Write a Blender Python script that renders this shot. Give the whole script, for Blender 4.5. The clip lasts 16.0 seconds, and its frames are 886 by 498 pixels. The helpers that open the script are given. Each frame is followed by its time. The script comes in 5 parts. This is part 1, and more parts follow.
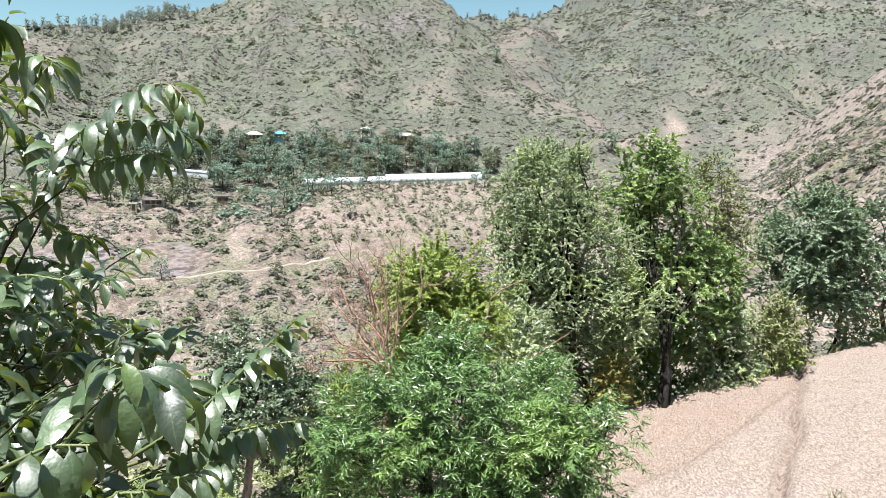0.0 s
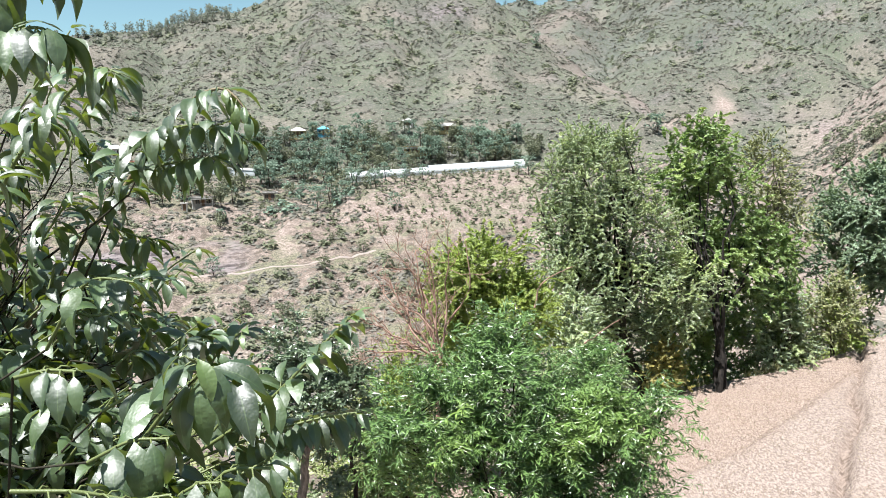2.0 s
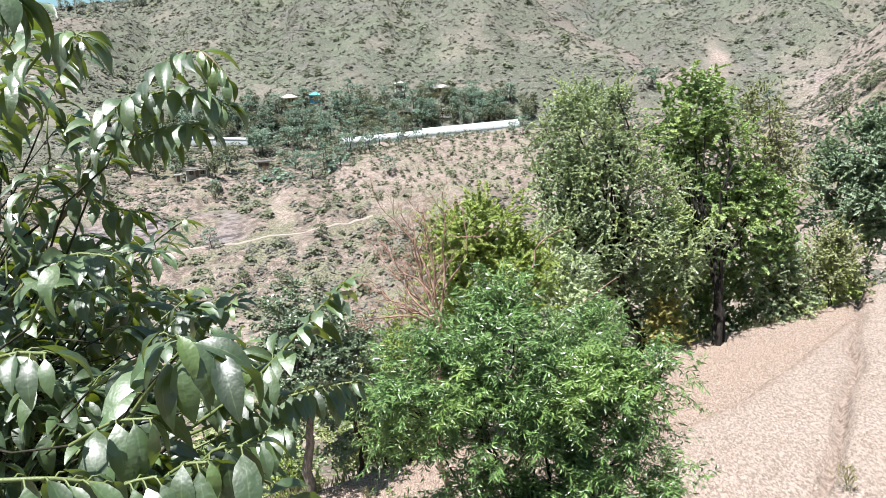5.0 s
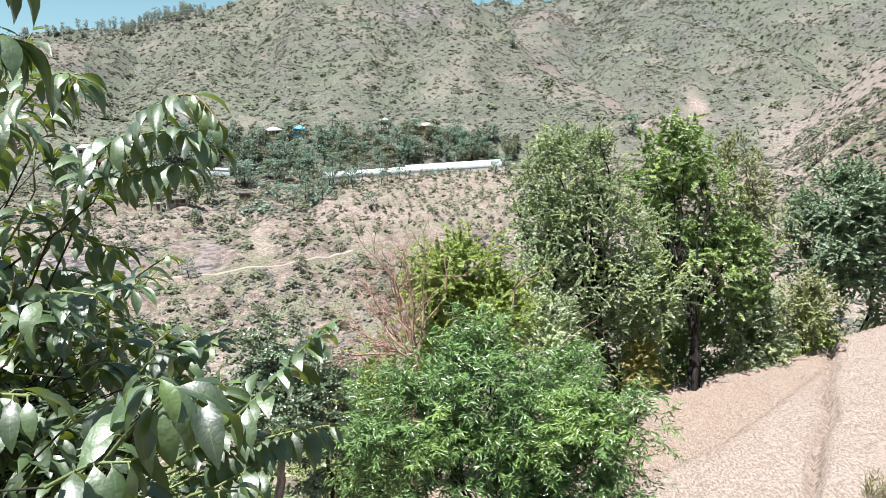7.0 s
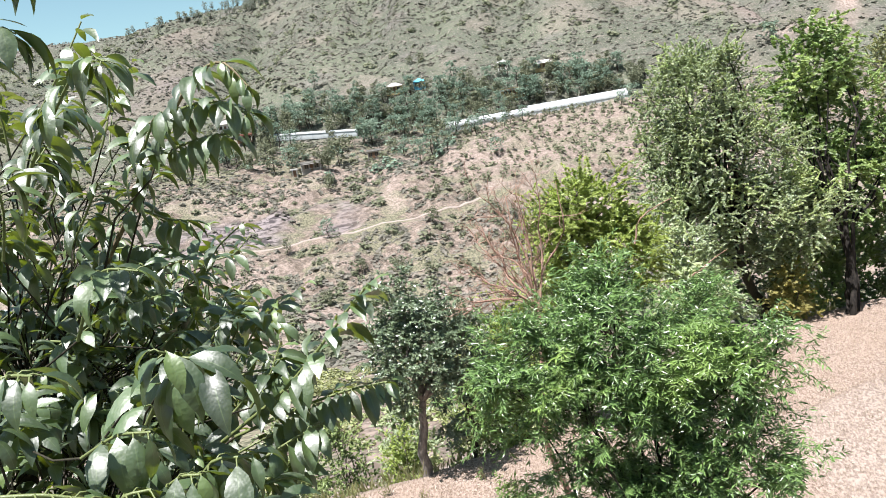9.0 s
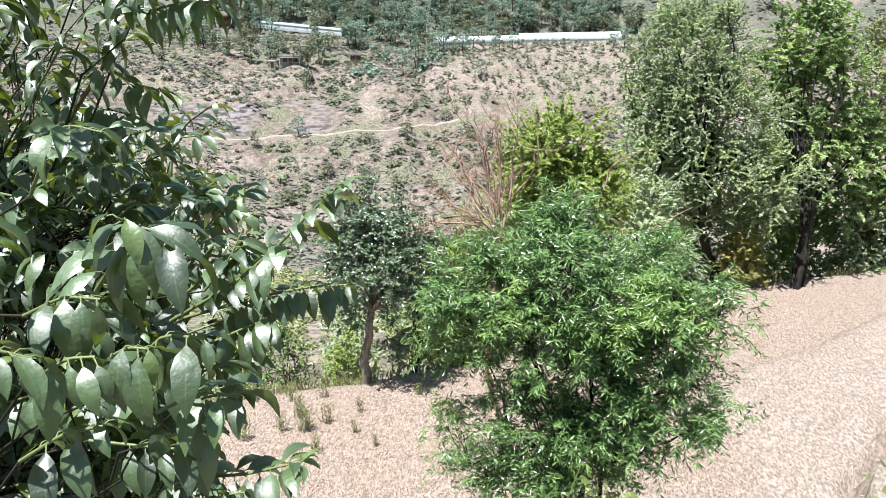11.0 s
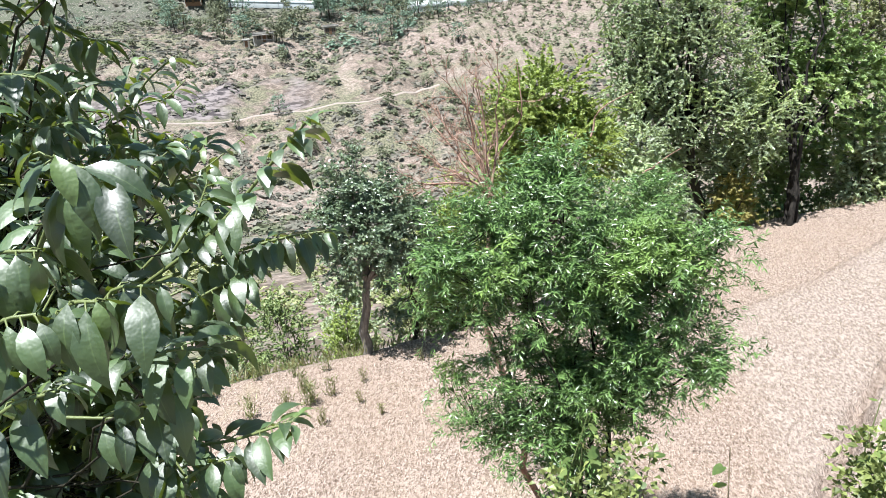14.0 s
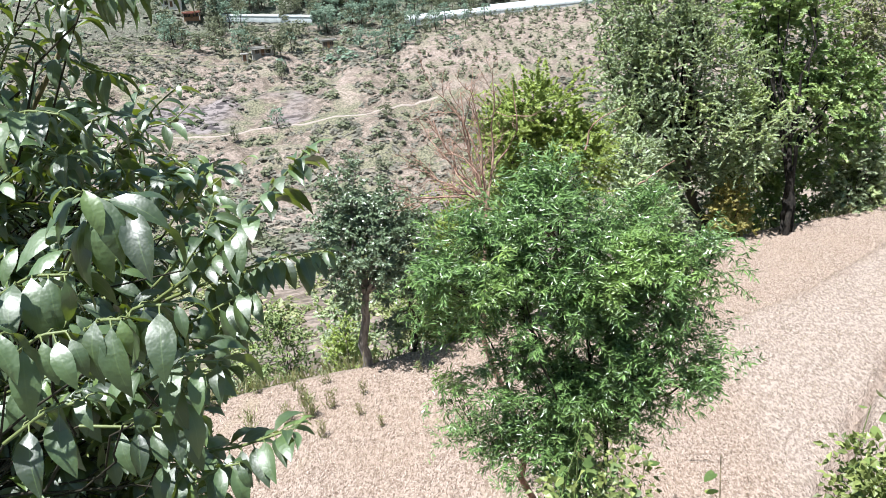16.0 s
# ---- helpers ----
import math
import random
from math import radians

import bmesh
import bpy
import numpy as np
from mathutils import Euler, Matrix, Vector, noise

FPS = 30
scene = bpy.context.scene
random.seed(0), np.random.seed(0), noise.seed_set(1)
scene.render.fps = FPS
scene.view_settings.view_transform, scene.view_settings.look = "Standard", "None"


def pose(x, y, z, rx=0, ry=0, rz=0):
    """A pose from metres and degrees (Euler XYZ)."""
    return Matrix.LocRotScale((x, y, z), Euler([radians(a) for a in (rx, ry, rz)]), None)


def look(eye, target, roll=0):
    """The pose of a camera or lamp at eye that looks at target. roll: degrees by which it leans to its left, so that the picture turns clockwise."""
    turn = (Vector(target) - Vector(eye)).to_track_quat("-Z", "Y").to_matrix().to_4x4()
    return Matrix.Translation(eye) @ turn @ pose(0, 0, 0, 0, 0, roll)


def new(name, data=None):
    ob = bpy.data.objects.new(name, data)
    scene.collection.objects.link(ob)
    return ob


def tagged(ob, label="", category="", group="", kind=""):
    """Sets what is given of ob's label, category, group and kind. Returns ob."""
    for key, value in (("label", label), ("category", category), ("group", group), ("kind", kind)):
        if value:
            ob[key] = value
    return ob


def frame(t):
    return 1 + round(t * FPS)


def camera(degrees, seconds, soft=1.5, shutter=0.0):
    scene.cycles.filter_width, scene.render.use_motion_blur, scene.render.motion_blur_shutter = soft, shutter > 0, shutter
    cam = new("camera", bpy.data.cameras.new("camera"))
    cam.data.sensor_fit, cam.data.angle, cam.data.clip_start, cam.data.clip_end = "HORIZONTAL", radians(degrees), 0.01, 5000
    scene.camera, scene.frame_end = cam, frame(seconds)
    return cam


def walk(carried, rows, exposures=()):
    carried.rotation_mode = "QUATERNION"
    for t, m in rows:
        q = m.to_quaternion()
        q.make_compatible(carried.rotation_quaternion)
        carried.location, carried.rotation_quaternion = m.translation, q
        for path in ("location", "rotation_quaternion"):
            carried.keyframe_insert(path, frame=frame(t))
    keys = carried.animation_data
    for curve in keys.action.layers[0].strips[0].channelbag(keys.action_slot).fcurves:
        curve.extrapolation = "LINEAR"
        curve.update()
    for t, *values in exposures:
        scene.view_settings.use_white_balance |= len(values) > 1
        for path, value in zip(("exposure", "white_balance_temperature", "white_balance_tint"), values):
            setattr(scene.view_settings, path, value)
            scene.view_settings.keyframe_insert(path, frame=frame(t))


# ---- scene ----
cam = camera(63.1, 16.0, soft=0.6)
PATH = [
    (0, (-0.007, 0.001, 5.999), (-0.007, 1.987, 5.755), 0.0),
    (0.5, (-0.02, -0.015, 6.003), (-0.11, 1.963, 5.726), -1.1),
    (1, (-0.014, -0.032, 6.006), (-0.087, 1.949, 5.745), -2.5),
    (1.5, (-0.019, -0.027, 6.008), (-0.116, 1.956, 5.765), -2.0),
    (2, (-0.021, -0.017, 6.006), (-0.147, 1.961, 5.736), -2.3),
    (2.5, (-0.019, 0.017, 6.008), (-0.074, 2.0, 5.752), -3.2),
    (3, (-0.022, 0.069, 5.995), (-0.097, 2.052, 5.745), -4.0),
    (3.5, (-0.03, 0.04, 6.001), (-0.162, 2.018, 5.736), -3.8),
    (4, (-0.018, 0.027, 5.987), (-0.182, 1.988, 5.632), -4.0),
    (4.2, (-0.013, 0.033, 5.984), (-0.12, 1.995, 5.61), -4.4),
    (6.3, (-0.017, -0.01, 6.031), (-0.174, 1.958, 5.711), -3.7),
    (6.5, (-0.008, -0.021, 6.032), (-0.114, 1.955, 5.745), -3.2),
    (7, (-0.016, 0.009, 6.021), (-0.079, 1.989, 5.748), -2.2),
    (7.5, (0.003, 0.032, 6.017), (-0.117, 2.01, 5.75), -3.8),
    (8, (0.049, 0.041, 6.019), (-0.292, 1.992, 5.742), -6.6),
    (8.5, (0.132, 0.05, 6.023), (-0.277, 1.989, 5.751), -9.6),
    (9, (0.143, 0.089, 6.0), (-0.291, 2.002, 5.612), -9.0),
    (9.2, (0.153, 0.068, 6.013), (-0.302, 1.984, 5.661), -8.7),
    (11.3, (0.097, 0.136, 5.969), (-0.175, 2.015, 5.341), 2.4),
    (11.5, (0.081, 0.196, 5.958), (-0.137, 2.096, 5.374), 3.5),
    (12, (0.087, 0.222, 5.94), (-0.096, 2.152, 5.447), 4.5),
    (12.5, (0.151, 0.091, 6.027), (0.052, 2.062, 5.705), 3.0),
    (13, (0.128, 0.12, 5.939), (-0.001, 2.056, 5.455), -2.5),
    (13.5, (0.109, 0.205, 5.888), (-0.117, 2.061, 5.177), -5.1),
    (14, (0.116, 0.185, 5.899), (-0.202, 2.032, 5.202), -4.3),
    (14.5, (0.151, 0.095, 5.942), (0.008, 1.959, 5.231), -2.6),
    (15, (0.119, 0.177, 5.905), (-0.089, 2.045, 5.22), -4.6),
    (15.5, (0.116, 0.159, 5.914), (-0.228, 2.013, 5.248), -5.0),
    (16, (0.147, 0.104, 5.941), (-0.168, 1.963, 5.274), -4.7),
]
walk(cam, [(t, look(eye, target, roll)) for t, eye, target, roll in PATH], [(0, 1.34, 6100, 12), (7.6, 1.34, 6100, 12), (8.5, 1.36, 6250, 15), (9.2, 1.36, 6200, 14), (11.4, 1.39, 5950, 10), (14, 1.36, 5950, 10), (16, 1.33, 5950, 10)])

# ---------------------------------------------------------------- daylight
SUN_ELEV, SUN_AZ = 73.0, 222.0          # azimuth clockwise from +y: high, to the left of the camera and behind it
world = bpy.data.worlds.new("sky")
scene.world = world
world.use_nodes = True
wn = world.node_tree
sky = wn.nodes.new("ShaderNodeTexSky")
sky.sky_type, sky.sun_disc = "NISHITA", False
sky.sun_elevation, sky.sun_rotation = radians(SUN_ELEV), radians(SUN_AZ)
sky.altitude, sky.air_density, sky.dust_density, sky.ozone_density = 1500, 1.0, 1.6, 0.5
tint = wn.nodes.new("ShaderNodeMix")
tint.data_type, tint.blend_type = "RGBA", "MULTIPLY"
tint.inputs[0].default_value, tint.inputs[7].default_value = 1.0, (1.15, 1.27, 0.98, 1)     # hazy, slightly green-blue air
wn.links.new(sky.outputs[0], tint.inputs[6])
wn.links.new(tint.outputs[2], wn.nodes["Background"].inputs[0])
wn.nodes["Background"].inputs[1].default_value = 0.058
sun = new("sun", bpy.data.lights.new("sun", "SUN"))
sun.data.energy, sun.data.angle, sun.data.color = 5.0, radians(0.53), (1.0, 0.965, 0.91)
sd = Vector((math.sin(radians(SUN_AZ)) * math.cos(radians(SUN_ELEV)), math.cos(radians(SUN_AZ)) * math.cos(radians(SUN_ELEV)), math.sin(radians(SUN_ELEV))))
sun.matrix_basis = look(sd * 60, (0, 0, 0))

# ---------------------------------------------------------------- materials
rng = np.random.default_rng(7)


class Mat:
    """A small wrapper that makes node materials short to write."""

    def __init__(self, name):
        self.m = bpy.data.materials.new(name)
        self.m.use_nodes = True
        self.t = self.m.node_tree
        self.b = self.t.nodes["Principled BSDF"]
        self.out = self.t.nodes["Material Output"]

    def n(self, kind, **inputs):
        nd = self.t.nodes.new("ShaderNode" + kind)
        for k, v in inputs.items():
            self.put(nd.inputs[k.replace("_", " ")], v)
        return nd

    def put(self, socket, v):
        if isinstance(v, bpy.types.NodeSocket):
            self.t.links.new(v, socket)
        elif isinstance(v, tuple) and len(v) == 3 and socket.type == "RGBA":
            socket.default_value = (*v, 1)
        else:
            socket.default_value = v

    def pos(self, object_space=False):
        if object_space:
            return self.t.nodes.new("ShaderNodeTexCoord").outputs["Object"]
        return self.t.nodes.new("ShaderNodeNewGeometry").outputs["Position"]

    def noise(self, scale, detail=4.0, rough=0.6, vec=None, squash=None):
        v = vec if vec is not None else self.pos()
        if squash:
            mp = self.n("Mapping", Vector=v)
            mp.inputs["Scale"].default_value = squash
            v = mp.outputs[0]
        return self.n("TexNoise", Vector=v, Scale=scale, Detail=detail, Roughness=rough).outputs["Fac"]

    def ramp(self, fac, lo, hi):
        return self.n("MapRange", Value=fac, From_Min=lo, From_Max=hi).outputs[0]

    def mix(self, fac, a, b):
        nd = self.t.nodes.new("ShaderNodeMix")
        nd.data_type = "RGBA"
        self.put(nd.inputs[0], fac), self.put(nd.inputs[6], a), self.put(nd.inputs[7], b)
        return nd.outputs[2]

    def attr(self, name):
        nd = self.t.nodes.new("ShaderNodeAttribute")
        nd.attribute_name = name
        return nd.outputs["Fac"]

    def island(self):
        return self.t.nodes.new("ShaderNodeNewGeometry").outputs["Random Per Island"]

    def rand(self):
        return self.t.nodes.new("ShaderNodeObjectInfo").outputs["Random"]

    def bump(self, height, strength=0.5, dist=0.02):
        self.put(self.b.inputs["Normal"], self.n("Bump", Height=height, Strength=strength, Distance=dist).outputs[0])

    def done(self, colour, rough=0.8, metal=0.0, spec=0.5):
        self.put(self.b.inputs["Base Color"], colour)
        self.put(self.b.inputs["Roughness"], rough)
        self.put(self.b.inputs["Metallic"], metal)
        self.put(self.b.inputs["Specular IOR Level"], spec)
        return self.m


def leaf_mat(name, dark, light, young=None, gloss=0.45, through_light=0.3, spec=0.5, age=0.0, tone=False, single=False, warm=True):
    """Leaf: colour varies leaf by leaf, a share of the light passes through."""
    m = Mat(name)
    r = m.attr("tone") if tone else m.rand() if single else m.island()
    c = m.mix(r, dark, light)
    if young:
        c = m.mix(m.ramp(m.noise(0.9, 2.0), 0.52 - age, 0.68 - age), c, young)
    n = m.noise(40, 2.0)
    c = m.mix(m.ramp(n, 0.35, 0.75), c, m.mix(0.35, c, light))
    m.done(c, gloss, 0.0, spec)
    tr = m.n("BsdfTranslucent", Color=m.mix(0.55 if warm else 0.0, c, (light[0] * 1.5, light[1] * 1.6, light[2] * 0.6)))
    mx = m.n("MixShader", Fac=through_light)
    m.t.links.new(m.b.outputs[0], mx.inputs[1])
    m.t.links.new(tr.outputs[0], mx.inputs[2])
    m.t.links.new(mx.outputs[0], m.out.inputs[0])
    return m.m


def bark_mat(name, dark, light, scale=14):
    m = Mat(name)
    n = m.noise(scale, 5.0, 0.7, squash=(1, 1, 0.25))
    c = m.mix(m.ramp(n, 0.35, 0.7), dark, light)
    m.bump(n, 0.8, 0.01)
    return m.done(c, 0.9, 0, 0.2)


def plain_mat(name, colour, rough=0.7, wear=0.15, metal=0.0, scale=2.0):
    """Paint, plaster, sheet: a base colour with blotches and fine grain."""
    m = Mat(name)
    a, b = m.noise(scale, 4.0), m.noise(scale * 14, 3.0)
    c = m.mix(m.ramp(a, 0.35, 0.75), colour, tuple(v * (1 - wear) for v in colour))
    c = m.mix(m.ramp(b, 0.5, 0.9), c, tuple(v * (1 - 2 * wear) for v in colour))
    m.bump(b, 0.2, 0.005)
    return m.done(c, rough, metal)


def ground_material():
    m = Mat("hill_soil")
    big, n3, n2 = m.noise(0.010, 3.0, 0.5), m.noise(0.06, 3.0, 0.55), m.noise(0.33, 3.0, 0.55)
    n1, fine = m.noise(0.95, 2.0, 0.5, squash=(1.0, 1.0, 1.5)), m.noise(1.9, 2.0, 0.5)
    # far slopes: brown-grey earth and stones under a mat of grey-olive scrub
    # the blue-grey shift in these tones stands in for air haze
    earth = m.mix(m.ramp(n3, 0.40, 0.58), (0.158, 0.136, 0.117), (0.132, 0.134, 0.105))
    earth = m.mix(m.ramp(big, 0.42, 0.58), earth, m.mix(0.5, earth, (0.145, 0.150, 0.118)))
    earth = m.mix(m.ramp(n2, 0.38, 0.60), m.mix(0.65, earth, (0.080, 0.082, 0.068)), earth)
    earth = m.mix(m.ramp(fine, 0.40, 0.58), m.mix(0.4, earth, (0.085, 0.080, 0.070)), earth)
    c = m.mix(m.ramp(n1, 0.50, 0.64), earth, m.mix(0.75, earth, (0.225, 0.206, 0.182)))
    cell = m.n("TexVoronoi", Vector=m.pos(), Scale=0.5)
    cellv = m.n("SeparateColor", Color=cell.outputs["Color"])
    shrub = m.mix(cellv.outputs[0], (0.088, 0.098, 0.080), (0.190, 0.185, 0.158))
    cover = m.n("Math", Value=m.ramp(cell.outputs["Distance"], 0.55, 0.25))
    cover.operation = "MULTIPLY"
    m.put(cover.inputs[1], m.ramp(cellv.outputs[1], 0.35, 1.4))
    c = m.mix(cover.outputs[0], c, shrub)
    lush = m.mix(m.ramp(n1, 0.40, 0.60), (0.066, 0.078, 0.056), (0.138, 0.146, 0.110))
    c = m.mix(m.attr("lush"), c, lush)
    # back mountain: blue-grey mixed into the colour as painted distance haze
    c = m.mix(m.attr("haze_tint"), c, m.mix(0.5, c, (0.118, 0.128, 0.132)))
    # fine mottling: tufts of dry grass, low herbs and small stones
    tuft = m.noise(1.15, 3.0, 0.7, squash=(1.0, 1.0, 1.6))
    c = m.mix(m.ramp(tuft, 0.46, 0.58), m.mix(0.75, c, (0.058, 0.066, 0.048)), c)
    c = m.mix(m.ramp(m.noise(2.6, 2.0, 0.6), 0.46, 0.58), c, m.mix(0.6, c, (0.066, 0.074, 0.054)))
    c = m.mix(m.ramp(m.noise(0.33, 3.0, 0.65), 0.46, 0.60), c, m.mix(0.55, c, (0.062, 0.074, 0.046)))
    c = m.mix(m.ramp(m.noise(0.028, 4.0, 0.6), 0.46, 0.60), c, m.mix(0.4, c, (0.112, 0.128, 0.082)))
    c = m.mix(m.ramp(m.noise(1.9, 2.0, 0.6), 0.60, 0.66), c, (0.235, 0.205, 0.178))
    # broken edges of old terraces: pale earth in short level streaks
    streak = m.n("Math", Value=m.ramp(m.noise(0.85, 2.0, 0.5, squash=(0.16, 0.16, 1.0)), 0.60, 0.72))
    streak.operation = "MULTIPLY"
    m.put(streak.inputs[1], m.ramp(m.noise(0.018, 3.0, 0.6), 0.46, 0.60))
    c = m.mix(streak.outputs[0], c, m.mix(0.5, c, (0.235, 0.195, 0.170)))
    brown = m.mix(m.ramp(n1, 0.40, 0.60), (0.118, 0.094, 0.080), (0.200, 0.166, 0.146))
    c = m.mix(m.attr("ridge"), c, brown)
    # valley: pinkish broken earth, dry grass, stones
    v1, v2 = m.noise(0.5, 3.0, 0.55), m.noise(2.3, 2.0, 0.5)
    tan = m.mix(m.ramp(v1, 0.42, 0.58), (0.110, 0.084, 0.065), (0.250, 0.196, 0.162))
    tan = m.mix(m.ramp(v2, 0.40, 0.56), m.mix(0.65, tan, (0.060, 0.048, 0.040)), tan)
    tan = m.mix(m.ramp(m.noise(3.4, 2.0, 0.5), 0.58, 0.68), tan, m.mix(0.5, tan, (0.34, 0.29, 0.262)))
    grass = m.mix(m.ramp(v2, 0.40, 0.60), (0.070, 0.070, 0.045), (0.195, 0.180, 0.122))
    tan = m.mix(m.ramp(m.noise(0.12, 4.0, 0.6), 0.48, 0.56), tan, grass)
    c = m.mix(m.attr("valley"), c, tan)
    # bare rock with slanting beds
    beds = m.noise(1.2, 3.0, 0.55, squash=(0.35, 0.35, 1.8))
    rock = m.mix(m.ramp(beds, 0.43, 0.57), (0.052, 0.045, 0.046), (0.195, 0.168, 0.164))
    c = m.mix(m.attr("rock"), c, rock)
    bare = m.mix(m.ramp(m.noise(1.3, 3.0, 0.55), 0.40, 0.58), (0.150, 0.116, 0.096), (0.335, 0.272, 0.238))
    bare = m.mix(m.ramp(v2, 0.36, 0.52), m.mix(0.5, bare, (0.10, 0.08, 0.065)), bare)
    c = m.mix(m.attr("bare"), c, bare)
    # reaped field: trodden straw over pinkish earth
    s1 = m.noise(24.0, 2.0, 0.5, squash=(1.0, 0.5, 1.0))
    s2 = m.noise(0.5, 4.0, 0.6)
    s3 = m.noise(46.0, 2.0, 0.5, squash=(1.0, 0.6, 1.0))
    straw = m.mix(m.ramp(s1, 0.40, 0.58), (0.185, 0.135, 0.106), (0.325, 0.256, 0.210))
    straw = m.mix(m.ramp(s3, 0.53, 0.66), straw, (0.430, 0.355, 0.300))
    straw = m.mix(m.ramp(m.noise(34.0, 2.0, 0.5, squash=(1.2, 0.5, 1.0)), 0.57, 0.64), straw, (0.115, 0.080, 0.060))
    straw = m.mix(m.ramp(s2, 0.40, 0.62), m.mix(0.35, straw, (0.29, 0.215, 0.16)), straw)
    straw = m.mix(m.ramp(m.noise(0.9, 4.0, 0.6), 0.60, 0.72), straw, m.mix(0.4, straw, (0.30, 0.25, 0.165)))
    straw = m.mix(m.attr("worn"), straw, m.mix(0.6, straw, m.mix(m.ramp(s1, 0.40, 0.58), (0.21, 0.168, 0.142), (0.37, 0.308, 0.264))))
    straw = m.mix(m.attr("loose"), straw, m.mix(m.ramp(m.noise(9.0, 3.0, 0.6), 0.40, 0.60), (0.135, 0.098, 0.076), (0.31, 0.245, 0.20)))
    c = m.mix(m.attr("field"), c, straw)
    m.bump(m.mix(m.attr("field"), m.mix(0.5, n1, m.mix(m.attr("valley"), tuft, v2)), m.mix(0.5, s1, s3)), 0.9, 0.1)
    return m.done(c, 0.95, 0, 0.15)


M_GROUND = ground_material()
M_ROAD = plain_mat("pale_track_dust", (0.30, 0.252, 0.220), 0.95, 0.18, scale=0.4)
# the darkest blades stand in for small shadows among the stubble
M_STRAW = leaf_mat("dry_straw", (0.17, 0.122, 0.090), (0.52, 0.43, 0.365), gloss=0.6, through_light=0.15)
M_WEED = leaf_mat("field_weed", (0.13, 0.13, 0.06), (0.30, 0.28, 0.15), gloss=0.6, through_light=0.3)
# scrub leaf greyed and blued so its colour carries the slopes' haze
M_SCRUB = leaf_mat("hazed_scrub_leaf", (0.118, 0.127, 0.098), (0.258, 0.240, 0.202), gloss=0.9, through_light=0.35, spec=0.05, tone=True, warm=False)
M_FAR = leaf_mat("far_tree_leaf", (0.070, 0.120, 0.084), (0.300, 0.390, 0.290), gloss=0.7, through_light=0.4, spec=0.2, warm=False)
M_FAR2 = leaf_mat("far_olive_leaf", (0.085, 0.102, 0.060), (0.240, 0.255, 0.162), gloss=0.7, through_light=0.35, spec=0.2, warm=False)
# needles paled and blued: distance haze painted into the pine colour
M_PINE = leaf_mat("hazed_pine_needle", (0.150, 0.165, 0.165), (0.270, 0.285, 0.275), gloss=0.7, through_light=0.3, spec=0.2)
M_PEACH = leaf_mat("peach_leaf", (0.014, 0.036, 0.009), (0.175, 0.290, 0.086), young=(0.225, 0.325, 0.072), gloss=0.30, through_light=0.15, spec=0.7, age=-0.05)
M_BIG = leaf_mat("grey_green_leaf", (0.076, 0.096, 0.056), (0.430, 0.500, 0.325), young=(0.425, 0.480, 0.230), gloss=0.42, through_light=0.31, spec=0.5)
M_DARK = leaf_mat("dark_glossy_leaf", (0.016, 0.029, 0.015), (0.182, 0.242, 0.137), gloss=0.28, through_light=0.12, spec=0.8)
M_BRIGHT = leaf_mat("fresh_green_leaf", (0.035, 0.058, 0.016), (0.257, 0.331, 0.114), young=(0.300, 0.340, 0.100), gloss=0.45, through_light=0.19)
M_YELLOW = leaf_mat("yellow_green_leaf", (0.105, 0.145, 0.036), (0.345, 0.415, 0.105), gloss=0.45, through_light=0.34)
M_DRYLEAF = leaf_mat("dry_yellow_leaf", (0.130, 0.130, 0.040), (0.380, 0.330, 0.110), gloss=0.6, through_light=0.3)
M_BLUEGREEN = leaf_mat("blue_green_leaf", (0.033, 0.055, 0.034), (0.279, 0.365, 0.228), gloss=0.42, through_light=0.21)
M_BARK = bark_mat("grey_bark", (0.04, 0.03, 0.025), (0.14, 0.115, 0.095))
M_BARK2 = bark_mat("brown_bark", (0.03, 0.022, 0.017), (0.09, 0.065, 0.05))
M_PALEBARK = bark_mat("pale_grey_bark", (0.11, 0.095, 0.082), (0.30, 0.27, 0.24), 22)
# green-brown bark darkened in its colour to imitate shade within the crowns
M_INNER = bark_mat("green_brown_bark_painted_shade", (0.018, 0.017, 0.011), (0.052, 0.046, 0.030), 50)
# trunk bark coloured near black in place of shade from the crown
M_SHADEBARK = bark_mat("fissured_bark_painted_shade", (0.010, 0.009, 0.008), (0.040, 0.034, 0.028), 20)
M_DEAD = bark_mat("dead_red_twig", (0.21, 0.115, 0.085), (0.45, 0.31, 0.235), 30)
M_TWIG = bark_mat("green_brown_twig", (0.12, 0.092, 0.055), (0.30, 0.25, 0.16), 60)
M_SHOOT = plain_mat("young_shoot", (0.135, 0.165, 0.055), 0.5, 0.1, scale=30)
M_ROCK = bark_mat("pale_stone", (0.22, 0.20, 0.18), (0.46, 0.42, 0.38), 3)
M_FILM = plain_mat("white_greenhouse_film", (0.50, 0.53, 0.53), 0.5, 0.2, scale=0.6)
M_STEEL = plain_mat("galvanised_pipe", (0.45, 0.46, 0.47), 0.4, 0.15, 0.8)
M_WHITE = plain_mat("white_plaster", (0.74, 0.71, 0.66), 0.85, 0.12)
M_OCHRE = plain_mat("yellow_plaster", (0.36, 0.285, 0.14), 0.85, 0.15)
M_ORANGE = plain_mat("orange_plaster", (0.30, 0.17, 0.10), 0.85, 0.15)
M_BLUE = plain_mat("blue_painted_sheet", (0.10, 0.42, 0.62), 0.5, 0.12)
M_REDROOF = plain_mat("red_sheet_roof", (0.26, 0.11, 0.09), 0.6, 0.15)
M_PALEROOF = plain_mat("pale_sheet_roof", (0.34, 0.325, 0.30), 0.6, 0.2)
M_PANE = plain_mat("dark_window_glass", (0.03, 0.035, 0.04), 0.1, 0.1)
